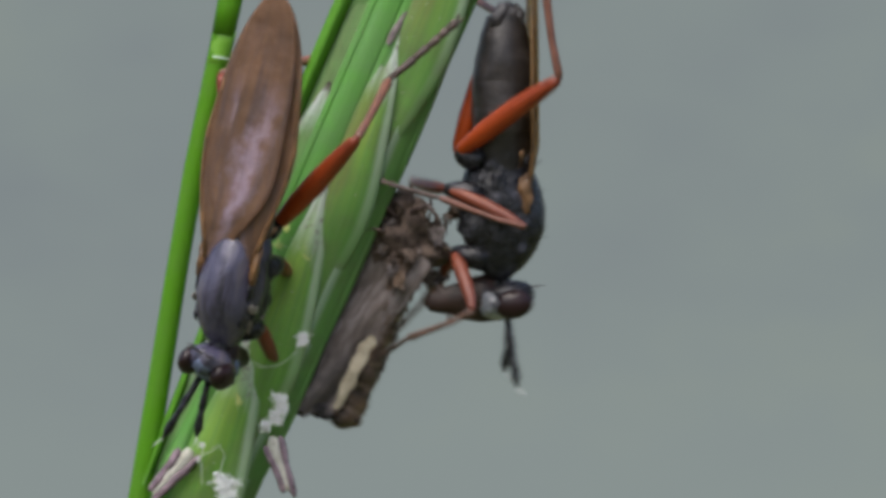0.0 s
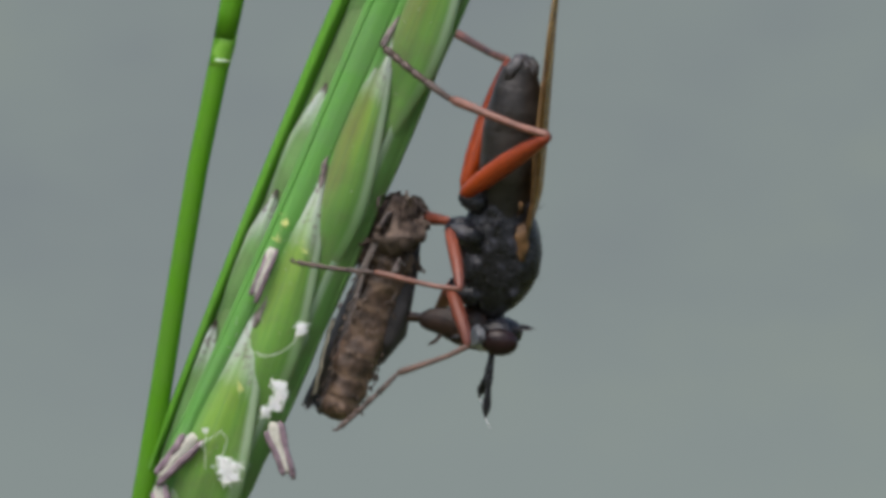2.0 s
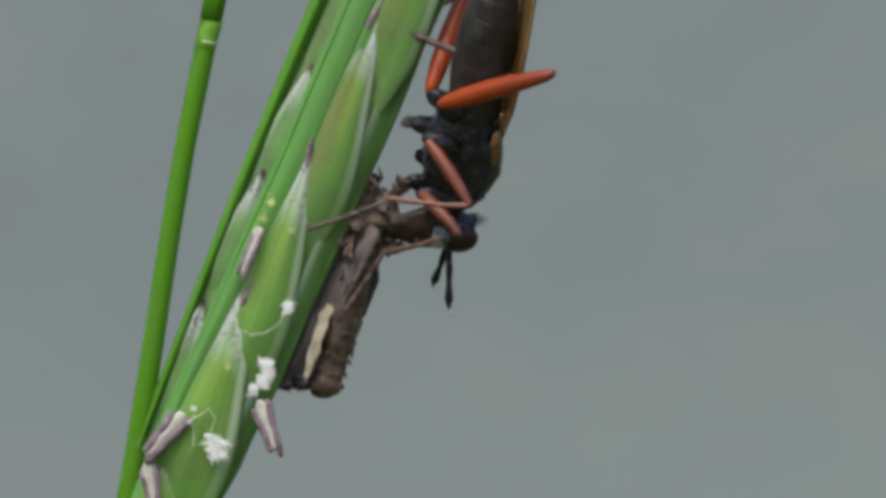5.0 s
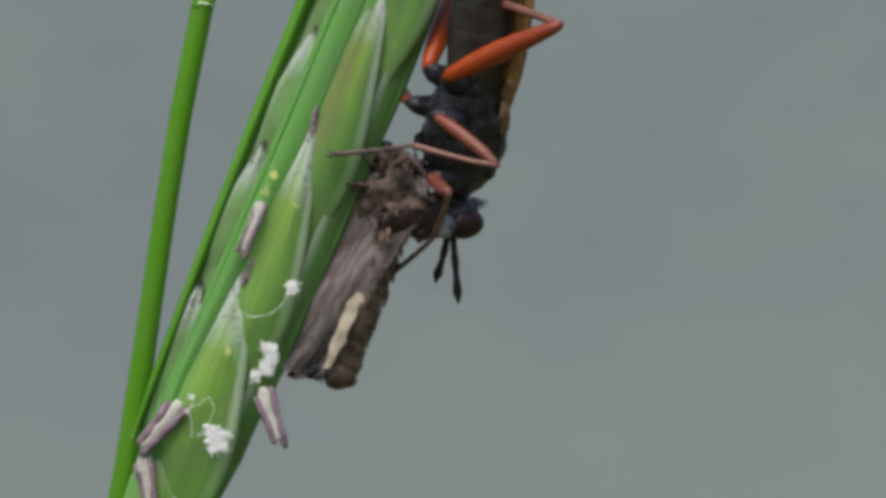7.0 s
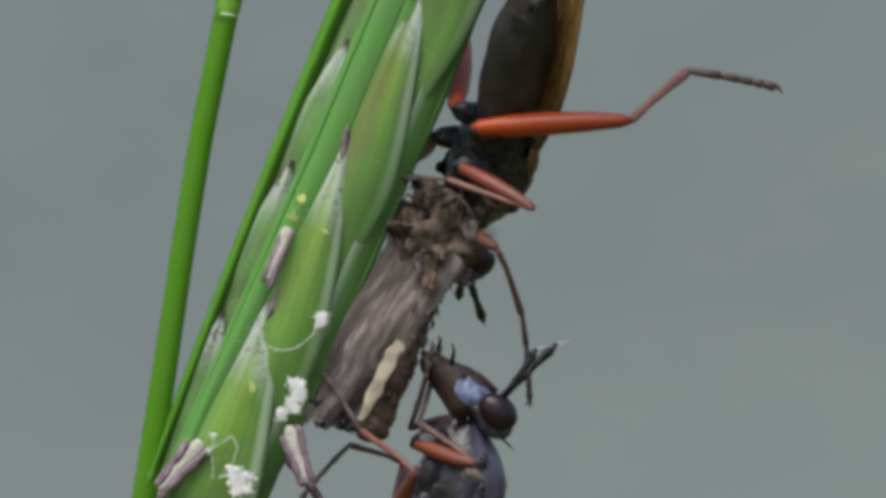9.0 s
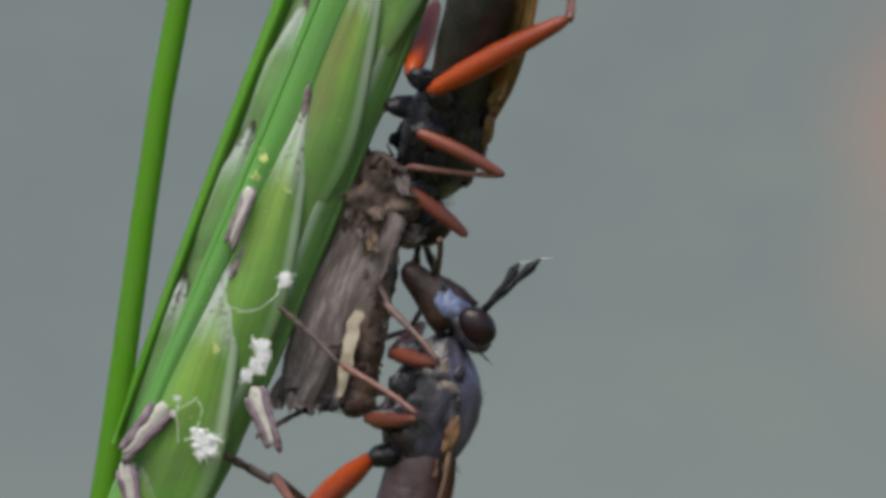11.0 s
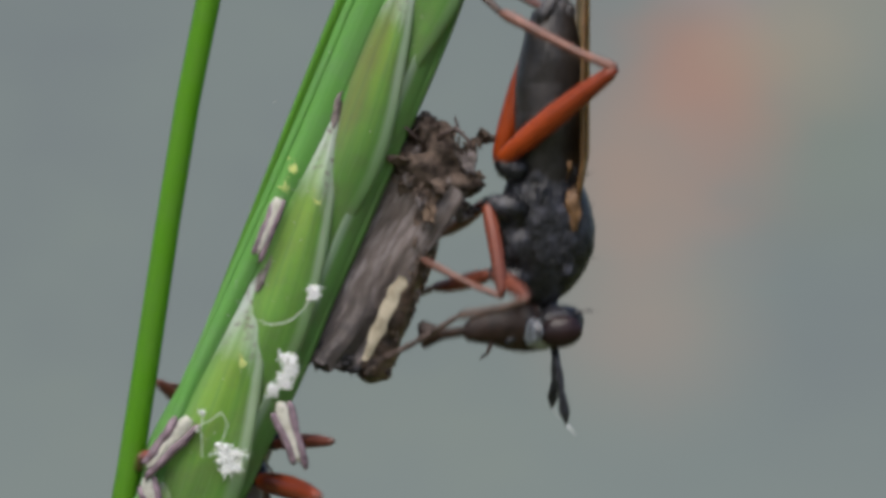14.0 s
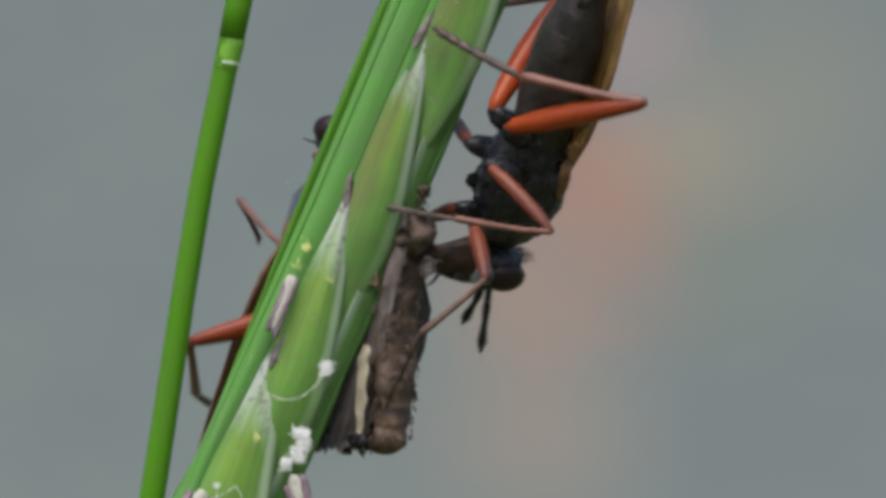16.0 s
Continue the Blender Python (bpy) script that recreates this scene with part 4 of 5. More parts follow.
# ---- prey ----
def dead_moth():
    """Origin at the head end; it hangs along -z, the wing's face to -y, its back to +x."""
    root = thing("dead_moth", "ragged grey-brown dead moth held against the grass spike", "moth")
    rnd = random.Random(11)
    s = Shape().blob((0.3, 0.3, -1.0), (1.15, 0.9, 1.15), 0.6, 2.0, 28, 20)
    part("thorax", s.jitter(0.28, 2.2).jitter(0.08, 6), M_FUR, root, "furry brown thorax")
    s = Shape().blob((-0.2, 0.1, 0.0), (0.5, 0.55, 0.5), 0.7, 2.5, 22, 14)
    part("head", s.jitter(0.2, 3).jitter(0.07, 7), M_FUR, root, "crumpled brown head")
    # torn scraps and tufts of fur about the head end
    for k in range(22):
        a, b = rnd.uniform(0, 6.28), rnd.uniform(-2.0, 0.4)
        r = rnd.uniform(0.6, 1.0)
        p = Vector((1.25 * r * math.cos(a) + 0.25, 0.2 + r * math.sin(a), b))
        way = Vector((math.cos(a) * 0.6, math.sin(a) * 0.6, rnd.uniform(-1, 0.6))).normalized()
        side = way.cross(Vector((rnd.uniform(-1, 1), rnd.uniform(-1, 1), rnd.uniform(-1, 1)))).normalized()
        size, wide, seed = rnd.uniform(0.4, 0.95), rnd.uniform(0.15, 0.35), k * 3.7

        def scrap(u, v):
            c = u * 2 - 1
            q = p + way * size * v + side * c * wide * (1 - 0.7 * v * v)
            return q + noise.noise_vector(Vector((u * 3, v * 3, seed))) * 0.22
        part("torn_scrap", Shape().sheet(scrap, 6, 8, 0.05), (M_FUR, M_MOTH_BODY, M_MOTH_WING, M_FUR, M_FUR)[k % 5], root)
    s = Shape()
    for _ in range(120):
        a, b = rnd.uniform(0, 6.28), rnd.uniform(-2.2, 0.4)
        r = 0.75 + 0.2 * math.sin(b * 3)
        p = Vector((1.2 * r * math.cos(a) + 0.25, 0.2 + r * math.sin(a), b))
        d = Vector((math.cos(a) * 0.35, math.sin(a) * 0.35, rnd.uniform(-0.8, 0.2))) * rnd.uniform(0.3, 0.8)
        s.tube([p - d * 0.2, p + d * 0.6, p + d + Vector((0, 0, -0.1))], [0.05, 0.035, 0.008], 4)
    part("fur_tuft", s, M_FUR, root, "ragged brown fur")
    path, rr = [], []
    for k in range(81):
        v = k / 80
        path.append((0.60 - 0.16 * v * v, 0.35, -1.3 - 6.55 * v))
        rr.append((0.80 - 0.18 * v) * (1 + 0.11 * abs(math.sin(v * 25)) - 0.05) * (1 if k < 76 else (0.97, 0.88, 0.72, 0.5, 0.2)[k - 76]))
    part("abdomen", Shape().tube(path, [(0.75 * r, 1.06 * r) for r in rr], 32).jitter(0.14, 1.2).jitter(0.05, 4), M_MOTH_RIBS, root, "ribbed brown abdomen")
    s = Shape()
    for _ in range(200):
        a, v = rnd.uniform(0, 6.28), rnd.random() * 0.88
        r = (0.84 - 0.20 * v) * 1.02
        p = Vector((0.60 - 0.16 * v * v + 0.75 * r * math.cos(a), 0.35 + 1.24 * r * math.sin(a), -1.3 - 6.9 * v))
        d = Vector((math.cos(a) * 0.3, math.sin(a) * 0.3, -rnd.uniform(0.3, 1.0))) * rnd.uniform(0.12, 0.32)
        s.tube([p - d * 0.3, p + d * 0.5, p + d], [0.045, 0.035, 0.006], 4)
    part("fur_tuft", s, M_FUR, root, "short brown fur of the abdomen")
    part("dark_flank", Shape().tube([(0.3, 0.9, -0.9), (0.4, 1.1, -2.0), (0.4, 1.2, -3.2), (0.3, 1.15, -4.3), (0.2, 1.0, -5.2), (0.2, 0.8, -5.8)], [0.35, 0.56, 0.64, 0.56, 0.4, 0.12], 18).jitter(0.3, 1.6).jitter(0.08, 5), M_MOTH_DARK, root, "sooty black flank")
    for k, (c, r) in enumerate((((-1.5, 0.0, -7.2), (0.45, 0.4, 0.45)), ((-0.9, 0.0, -7.35), (0.5, 0.4, 0.35)), ((-0.3, 0.1, -7.4), (0.45, 0.4, 0.3)))):
        part("wing_crumple", Shape().blob(c, r, 0.9, 2.2, 22, 16).jitter(0.2, 2.8), M_MOTH_DARK, root, "crumpled dark wing end")
    for y, lean in ((-0.42, -1), (0.92, 1)):
        def f(u, v, y=y, lean=lean):
            left = -0.95 - 1.30 * v + 0.28 * noise.noise(Vector((v * 3.1, lean, 5))) + 0.10 * noise.noise(Vector((v * 11, lean, 2)))
            right = (1.55 if lean < 0 else 1.30) - (1.55 if lean < 0 else 1.05) * v + 0.30 * noise.noise(Vector((v * 3.3, lean, 11))) + 0.12 * noise.noise(Vector((v * 12, lean, 8)))
            ragged = 0.35 * noise.noise(Vector((u * 3.5, lean, 3))) + 0.22 * noise.noise(Vector((u * 13, lean, 9)))
            x = left + (right - left) * u
            fold = 0.08 * math.sin(u * 9 + v * 3.5) * (0.5 + v) + 0.24 * noise.noise(Vector((u * 2.5, v * 2.2, 7 + lean))) + 0.06 * noise.noise(Vector((u * 9, v * 4, lean)))
            return (x, y + lean * (0.2 * math.sin(math.pi * u) + fold - 0.15), -1.1 - (6.7 + ragged - 0.5 * abs(u - 0.4)) * v + 0.3 * noise.noise(Vector((u * 7, 3, lean))) * (1 - v))
        part("wing", Shape().sheet(f, 44, 50, 0.04), M_MOTH_WING, root, "crumpled grey-brown folded wing")

        # soft fringe and loose scales along the torn edges
        s = Shape()
        for _ in range(170):
            v = rnd.random()
            u = rnd.choice((0.0, 1.0, rnd.random(), rnd.random()))
            if rnd.random() < 0.12:
                v = 1.0
            p = Vector(f(u, v))
            d = Vector(((u - 0.5) * 0.14, lean * rnd.uniform(0.0, 0.10), -rnd.uniform(0.12, 0.30))) * rnd.uniform(0.3, 0.9)
            s.tube([p - d * 0.4, p + d * 0.4, p + d], [0.03, 0.022, 0.005], 4)
        part("fringe", s.jitter(0.06, 4), M_MOTH_WING, root, "soft grey fringe of scales")

    def streak(u, v):
        c = u * 2 - 1
        w = 0.21 * min(1, 0.55 + v * 6, 0.30 + (1 - v) * 3) * (1 + 0.45 * noise.noise(Vector((v * 7, c, 4))))
        return (0.42 + c * w + 0.12 * noise.noise(Vector((v * 5, 2, 2))) - 0.34 * v, -0.88 + 0.25 * v * v - 0.02 * (1 - c * c), -4.4 - 2.8 * v)
    part("cream_streak", Shape().sheet(streak, 8, 24, 0.06).jitter(0.05, 2), M_CREAM, root, "cream streak on the wing")
    for pts in (((0.2, -0.4, 0.0), (0.6, -0.7, 0.45), (1.1, -0.8, 0.2), (1.3, -0.8, -0.1)), ((-0.3, -0.5, -0.3), (-0.9, -0.8, 0.0), (-1.2, -0.8, -0.5)), ((0.5, 0.2, 0.0), (0.7, 0.3, 0.5), (0.5, 0.2, 0.8))):
        part("leg", Shape().tube(pts, [0.10, 0.08, 0.06, 0.03][-len(pts):], 7).jitter(0.04, 3), M_TARSUS, root, "thin dark leg")
    return root


moth = dead_moth()


# ---- poses ----
def body(x, y, z, way, roll, pitch=0):
    """A fly's pose in mm: its heading (degrees in the x-z plane), roll turns its back towards -y, pitch its head towards +y."""
    w, r, e = radians(way), radians(roll), radians(pitch)
    f = Vector((math.cos(w) * math.cos(e), math.sin(e), math.sin(w) * math.cos(e)))
    flat = Vector((-math.sin(w), 0, math.cos(w)))
    d = flat * math.cos(r) + f.cross(flat) * math.sin(r)
    m = Matrix((f, d.cross(f), d)).transposed().to_4x4()
    m.translation = Vector((x, y, z)) * MM
    return m


def nod(x, z, pitch, turn=0):
    """The head's pose on the fly: pitch lowers it, turn is to its left."""
    return Matrix.Translation(Vector((x, 0, z)) * MM) @ Matrix.Rotation(radians(turn), 4, "Z") @ Matrix.Rotation(radians(-pitch), 4, "Y")


def hang(x, y, z, lean, yaw):
    return Matrix.Translation(Vector((x, y, z)) * MM) @ Matrix.Rotation(radians(lean), 4, "Y") @ Matrix.Rotation(radians(yaw), 4, "Z")


def step(leg, kind, side, rows):
    """Keys thigh, shin and foot of a leg from pairs of angles: turn in the fly's upright plane, then outwards."""
    h, lengths = HIP[kind], SEG[kind]
    keys = ([], [], [])
    for t, *angles in rows:
        p = Vector((h[0], h[1] * side, h[2]))
        for k in range(3):
            a, e = radians(angles[2 * k]), radians(angles[2 * k + 1])
            keys[k].append((t, Matrix.Translation(p * MM) @ Matrix.Rotation(-a, 4, "Y") @ Matrix.Rotation(-e, 4, "Z")))
            p = p + lengths[k] * Vector((math.cos(e) * math.cos(a), -math.sin(e), math.cos(e) * math.sin(a)))
    for k in range(3):
        rows_k = keys[k] if len(keys[k]) > 1 else [keys[k][0], (16, keys[k][0][1])]
        walk(leg[k], rows_k)


def motions():
    walk(hunter['fly'], [
        (0, body(1.72, 0.60, 1.15, -87.4, -5, 0)),
        (0.2, body(1.41, 0.60, 1.16, -96.0, -4, 17)),
        (0.3, body(1.62, 0.60, 1.13, -97.5, -4, 23)),
        (0.5, body(1.47, 0.60, 1.12, -91.2, -2, 25)),
        (1, body(1.48, 0.60, -0.42, -108.8, 0, 0)),
        (1.5, body(2.30, 0.60, 0.39, -93.9, 0, 0)),
        (2, body(2.03, 0.60, -0.45, -93.2, 0, 9)),
        (2.5, body(2.28, 0.60, 0.76, -96.8, 0, 11)),
        (3, body(1.81, 0.60, -0.51, -102.4, 0, 0)),
        (3.5, body(2.06, 0.60, 0.75, -91.0, 0, 0)),
        (4, body(1.70, 0.60, 2.05, -97.5, -10, 14)),
        (6.5, body(1.02, 0.60, 2.49, -97.0, -36, 17)),
        (7, body(0.85, 0.60, 2.07, -96.0, -36, 16)),
        (7.5, body(0.86, 0.60, 2.49, -98.0, -37, 20)),
        (8, body(0.82, 0.60, 2.60, -97.0, -37, 20)),
        (8.5, body(0.64, 0.60, 2.59, -100.0, -37, 24)),
        (9, body(0.28, 1.90, 1.73, -103.0, -38, 36)),
        (9.5, body(-0.02, 1.90, 1.46, -108.5, -38, 37)),
        (12, body(0.30, 0.60, 0.94, -99.5, -36, 24)),
        (12.5, body(1.26, 0.60, 0.77, -96.5, -23, 27)),
        (12.8, body(2.24, 0.60, 0.94, -87.0, -15, 28)),
        (13, body(3.71, 0.60, -0.21, -82.5, 0, 0)),
        (13.2, body(2.47, 0.60, -0.79, -91.0, 0, 5)),
        (13.5, body(0.98, 0.60, -1.61, -111.0, 0, 24)),
        (13.7, body(1.05, 0.60, -2.61, -107.0, 0, 0)),
        (14, body(2.23, 0.60, -1.29, -88.7, 0, 0)),
        (14.5, body(2.05, 0.60, 0.20, -106.0, -12, 13)),
        (15, body(2.14, 0.60, 1.02, -100.0, -22, 20)),
        (15.5, body(2.07, 0.60, 2.24, -99.0, -25, 24)),
        (16, body(1.31, 0.60, 2.73, -104.5, -28, 26)),
    ])
    walk(hunter['head'], [
        (0, nod(2.14, 0.04, 5.1)),
        (0.2, nod(2.11, -0.03, 4)),
        (0.3, nod(2.09, -0.05, 5)),
        (0.5, nod(2.08, -0.02, 8.3)),
        (1, nod(1.48, 0.67, 11.2)),
        (1.5, nod(2.19, 0.23, -5.4)),
        (2, nod(2.10, 0.06, -2.7)),
        (2.5, nod(2.08, 0.08, -13)),
        (3, nod(1.97, 0.60, 2.6)),
        (3.5, nod(2.21, 0.25, -4)),
        (4, nod(2.11, 0.05, 2)),
        (6.5, nod(2.14, -0.30, 6)),
        (7, nod(2.12, -0.37, 6)),
        (7.5, nod(2.17, -0.38, 9)),
        (8, nod(2.15, -0.41, 9)),
        (8.5, nod(2.18, -0.72, 16)),
        (9, nod(2.70, -0.75, 22)),
        (9.5, nod(2.40, -1.25, 30)),
        (12, nod(2.17, -0.07, 10)),
        (12.5, nod(2.06, 0.11, -3)),
        (12.8, nod(2.12, -0.04, 8)),
        (13, nod(2.15, 0.15, -1)),
        (13.2, nod(2.08, 0.07, -1)),
        (13.5, nod(1.95, 0.74, 17)),
        (13.7, nod(1.65, 0.79, 13)),
        (14, nod(2.15, 0.09, 6.8)),
        (14.5, nod(1.97, 0.40, 7)),
        (15, nod(2.13, 0.01, 5)),
        (15.5, nod(2.14, -0.01, 6)),
        (16, nod(2.09, -0.29, 4)),
    ])
    step(hunter['near_hind'], 'hind', -1, [
        (0, 124, 34, -174, 5, -137, -34),
        (0.1, 124, 34, -174, 5, -137, -34),
        (0.2, 160, 47, -99, -27, -89, -4),
        (0.3, 125, 29, -93, -59, -92, -36),
        (0.5, 143, 49, -79, -20, -70, -26),
        (1, 141, 43, -94, -27, -96, -11),
        (1.5, 120, 49, -104, -30, -116, -1),
        (2, 131, 34, -103, -27, -118, -14),
        (2.5, 132, 38, -89, -28, -109, -11),
        (3, 137, 44, -96, -34, -110, -1),
        (3.5, 118, 43, -100, -38, -115, -0),
        (4, 130, 42, -76, -45, -101, -12),
        (6.5, 133, 40, 42, -82, -99, -63),
        (7, 143, 48, -20, -87, -102, -67),
        (7.5, 139, 42, -20, -81, -92, -64),
        (8, 134, 39, -30, -81, -98, -61),
        (8.5, 134, 32, -44, -73, -84, -62),
        (9, 104, 28, 83, -33, 85, 20),
        (9.5, 113, 19, 86, -30, 84, 9),
        (12, 144, 25, 45, -84, -65, -62),
        (12.5, 146, 19, -71, -77, -73, -51),
        (13, 132, 35, -124, -65, -112, -30),
        (13.5, 157, 17, -96, -33, -76, -53),
        (14, 127, 26, -119, -22, -136, -34),
        (14.5, 150, 28, -85, -29, -88, -45),
        (15, 145, 32, -81, -46, -93, -55),
        (15.5, 144, 39, -78, -43, -89, -55),
        (16, 136, 42, -75, -47, -92, -51),
    ])
    step(hunter['near_mid'], 'mid', -1, [
        (0, 61, 19, -111, -1, -104, -30),
        (0.5, 84, 28, -100, -25, -89, -31),
        (1, 8, 21, -54, 1, -42, 1),
        (1.5, 5, 37, -97, -14, -75, -6),
        (2, 21, 53, -98, -1, -88, -6),
        (2.5, 29, 45, -89, 0, -73, -7),
        (3, 35, 38, -95, -21, -76, -6),
        (3.5, 21, 40, -95, -26, -78, -5),
        (4, 27, 42, -73, -38, -64, -3),
        (6.5, 39, 60, -95, -37, -53, -47),
        (7, 40, 64, -96, -50, -57, -50),
        (7.5, 44, 64, -94, -38, -50, -48),
        (8, 41, 61, -95, -38, -50, -47),
        (8.5, 51, 62, -90, -43, -46, -44),
        (9, 98, 68, -80, -55, -50, -48),
        (9.5, 101, 61, -74, -54, -43, -47),
        (12, 62, 42, -63, -47, -30, -68),
        (12.5, 68, 42, -67, -38, -34, 12),
        (13, 28, 52, -114, -21, -94, -51),
        (13.5, 48, 16, -61, -23, -33, -23),
        (14, 7, 19, -117, -30, -110, -55),
        (14.5, 77, 15, -76, -39, -49, -50),
        (15, 67, 28, -81, -39, -48, -58),
        (15.5, 52, 54, -80, -38, -22, -58),
        (16, 54, 60, -84, -25, -39, -61),
    ])
    step(hunter['near_front'], 'front', -1, [
        (0, 14, 35, -69, -26, -55, -47),
        (0.5, 102, 68, -27, -9, -37, -26),
        (1, 51, -1, -79, -51, -29, 0),
        (1.5, 13, 15, -48, -18, -43, -13),
        (2, 25, 39, -66, 3, -39, 7),
        (2.5, 36, 38, -74, 4, -35, -17),
        (3, 18, 15, -83, -18, -69, 0),
        (3.5, 45, 28, -84, -0, -47, -30),
        (4, 53, 59, -69, -28, -31, -11),
        (6.5, -25, 64, -4, -49, -19, 10),
        (7, -103, 72, 16, -37, 0, -48),
        (7.5, -89, 61, 23, -38, 5, -51),
        (8, -87, 50, 28, -40, 5, -51),
        (8.5, -30, 83, 6, -4, 25, 40),
        (9, 142, 77, 22, 14, 9, 22),
        (9.5, 170, 72, 28, 10, 13, 25),
        (12, 20, 37, 15, -32, -13, -45),
        (12.5, 21, 34, 26, -28, -25, -35),
        (13, 5, 31, -48, -53, -15, -0),
        (13.5, 20, 23, -4, 24, -17, 23),
        (13.7, -7, -0, -30, -0, -49, -0),
        (14, 50, 60, -78, -37, -56, -21),
        (14.5, 84, 45, -61, -4, -12, 11),
        (15, -18, 13, -33, 5, -11, -28),
        (15.5, -29, 63, -70, 11, -14, 13),
        (16, -36, 71, -42, 1, 5, -18),
    ])
    step(hunter['far_hind'], 'hind', 1, [
        (0, 158, 3, -130, -67, -62, -41),
        (0.5, 164, -22, -66, -67, -54, -15),
        (1, 189, 1, -106, -64, -61, -20),
        (1.5, 162, 1, -100, -49, -87, -20),
        (2, 164, -18, -102, -57, -79, -18),
        (2.5, 169, -26, -72, -54, -84, 32),
        (3, 171, -10, -100, -47, -74, -20),
        (3.5, 153, 1, -97, -48, -79, -21),
        (4, 154, -33, -43, -58, -66, -28),
        (6.5, 127, -40, 17, -63, -32, -45),
        (7, 129, -37, 20, -65, -35, -45),
        (7.5, 122, -43, 14, -62, -35, -41),
        (8, 123, -42, 17, -62, -33, -43),
        (8.5, 118, -48, 13, -58, -32, -38),
        (9, 75, -56, 40, -67, -26, -13),
        (9.5, 62, -55, 23, -64, -8, -7),
        (12, 120, -58, 18, -61, -12, -28),
        (12.5, 146, -67, -11, -56, -34, -32),
        (13, 176, -0, -93, -54, -62, -23),
        (13.5, 193, -34, -54, -66, -35, -1),
        (14, 160, 3, -129, -62, -81, -24),
        (14.5, 162, -49, -34, -59, -56, -29),
        (15, 132, -50, -37, -65, -48, -30),
        (15.5, 125, -49, -30, -63, -49, -31),
        (16, 134, -34, -24, -56, -40, -30),
    ])
    step(hunter['far_mid'], 'mid', 1, [
        (0, -107, -68, -6, -54, -67, -41),
        (1.5, -94, -35, -127, -60, -89, -37),
        (3.5, -74, -50, -118, -63, -74, -37),
        (4, -40, -61, -87, -77, -60, -40),
        (7, 80, -72, 38, -75, -43, -62),
        (9.5, 13, -33, 16, -62, -31, -38),
        (12, 26, -64, 95, -58, -20, -31),
        (12.8, -80, -66, -24, -82, -67, -46),
        (13, -125, -0, -109, -54, -107, -37),
        (13.5, -95, -42, -17, -41, -117, -51),
        (14.5, -13, -61, -24, -61, -56, -41),
        (15.5, 58, -64, -24, -27, -24, -53),
        (16, 55, -74, 9, -40, -51, -53),
    ])
    step(hunter['far_front'], 'front', 1, [
        (0, -32, -51, -43, -50, -44, -40),
        (1, -117, -68, 4, -28, -41, -29),
        (2, -24, -48, -73, -57, -80, -36),
        (4, -7, -51, -17, -51, -49, -33),
        (7, 28, -59, 30, -38, -94, -75),
        (12, 14, 14, 14, -44, -33, -50),
        (13, -67, -48, -34, -63, -207, -37),
        (14, -78, -42, -74, -63, -385, -37),
        (14.5, -14, -46, -55, -65, -38, -56),
        (16, 7, -54, 12, -37, -408, -50),
    ])
    walk(rival['fly'], [
        (0, body(-6.98, -4.00, -1.14, -102.2, 106, 0)),
        (0.1, body(-6.96, -4.00, -1.22, -102.2, 106, 0)),
        (0.2, body(-7.23, -4.00, -5.74, -101.9, 100, 0)),
        (0.3, body(-4.48, -4.00, -6.75, -95.9, 90, 0)),
        (0.5, body(-3.72, -4.00, -8.78, -88.3, 90, 0)),
        (0.8, body(-4.16, -3.00, -16.20, -90.0, 90, 0)),
        (1, body(-4.40, -3.00, -21.07, -92.3, 90, 0)),
        (1.8, body(-4.44, -1.50, -24.40, -135.0, 95, 0)),
        (3, body(-3.52, 0.00, -24.99, -191.3, 110, 0)),
        (5, body(-2.30, 0.60, -24.26, -240.9, 140, 0)),
        (7, body(-1.82, 0.80, -18.58, -270.0, 170, 0)),
        (8, body(-3.33, 0.80, -14.07, -282.4, 180, 0)),
        (8.3, body(-2.12, 0.80, -11.25, -283.5, 180, 0)),
        (8.5, body(-1.88, 0.80, -10.68, -283.5, 180, 0)),
        (9, body(-0.79, 0.80, -8.32, -284.0, 180, 0)),
        (9.5, body(-0.87, 0.80, -8.07, -281.8, 180, 0)),
        (12, body(-0.21, 0.80, -6.23, -292.6, 180, 0)),
        (12.5, body(-0.20, 0.80, -7.02, -293.5, 180, 0)),
        (12.8, body(-1.38, 0.80, -6.44, -289.7, 180, 0)),
        (13, body(-1.51, 1.00, -6.58, -294.8, 185, 0)),
        (13.2, body(-2.47, 1.50, -6.33, -287.4, 195, 0)),
        (13.5, body(-4.97, 3.50, -8.01, -278.1, 235, 0)),
        (13.7, body(-7.01, 4.50, -7.34, -275.4, 255, 0)),
        (14, body(-7.05, 4.50, -6.43, -278.1, 280, 0)),
        (14.5, body(-7.18, 4.80, -4.02, -283.4, 326, 0)),
        (15, body(-6.64, 4.80, -2.11, -286.6, 332, 0)),
        (15.5, body(-5.46, 4.80, 0.41, -286.7, 332, 0)),
        (16, body(-4.47, 4.80, 1.78, -288.6, 332, 0)),
    ])
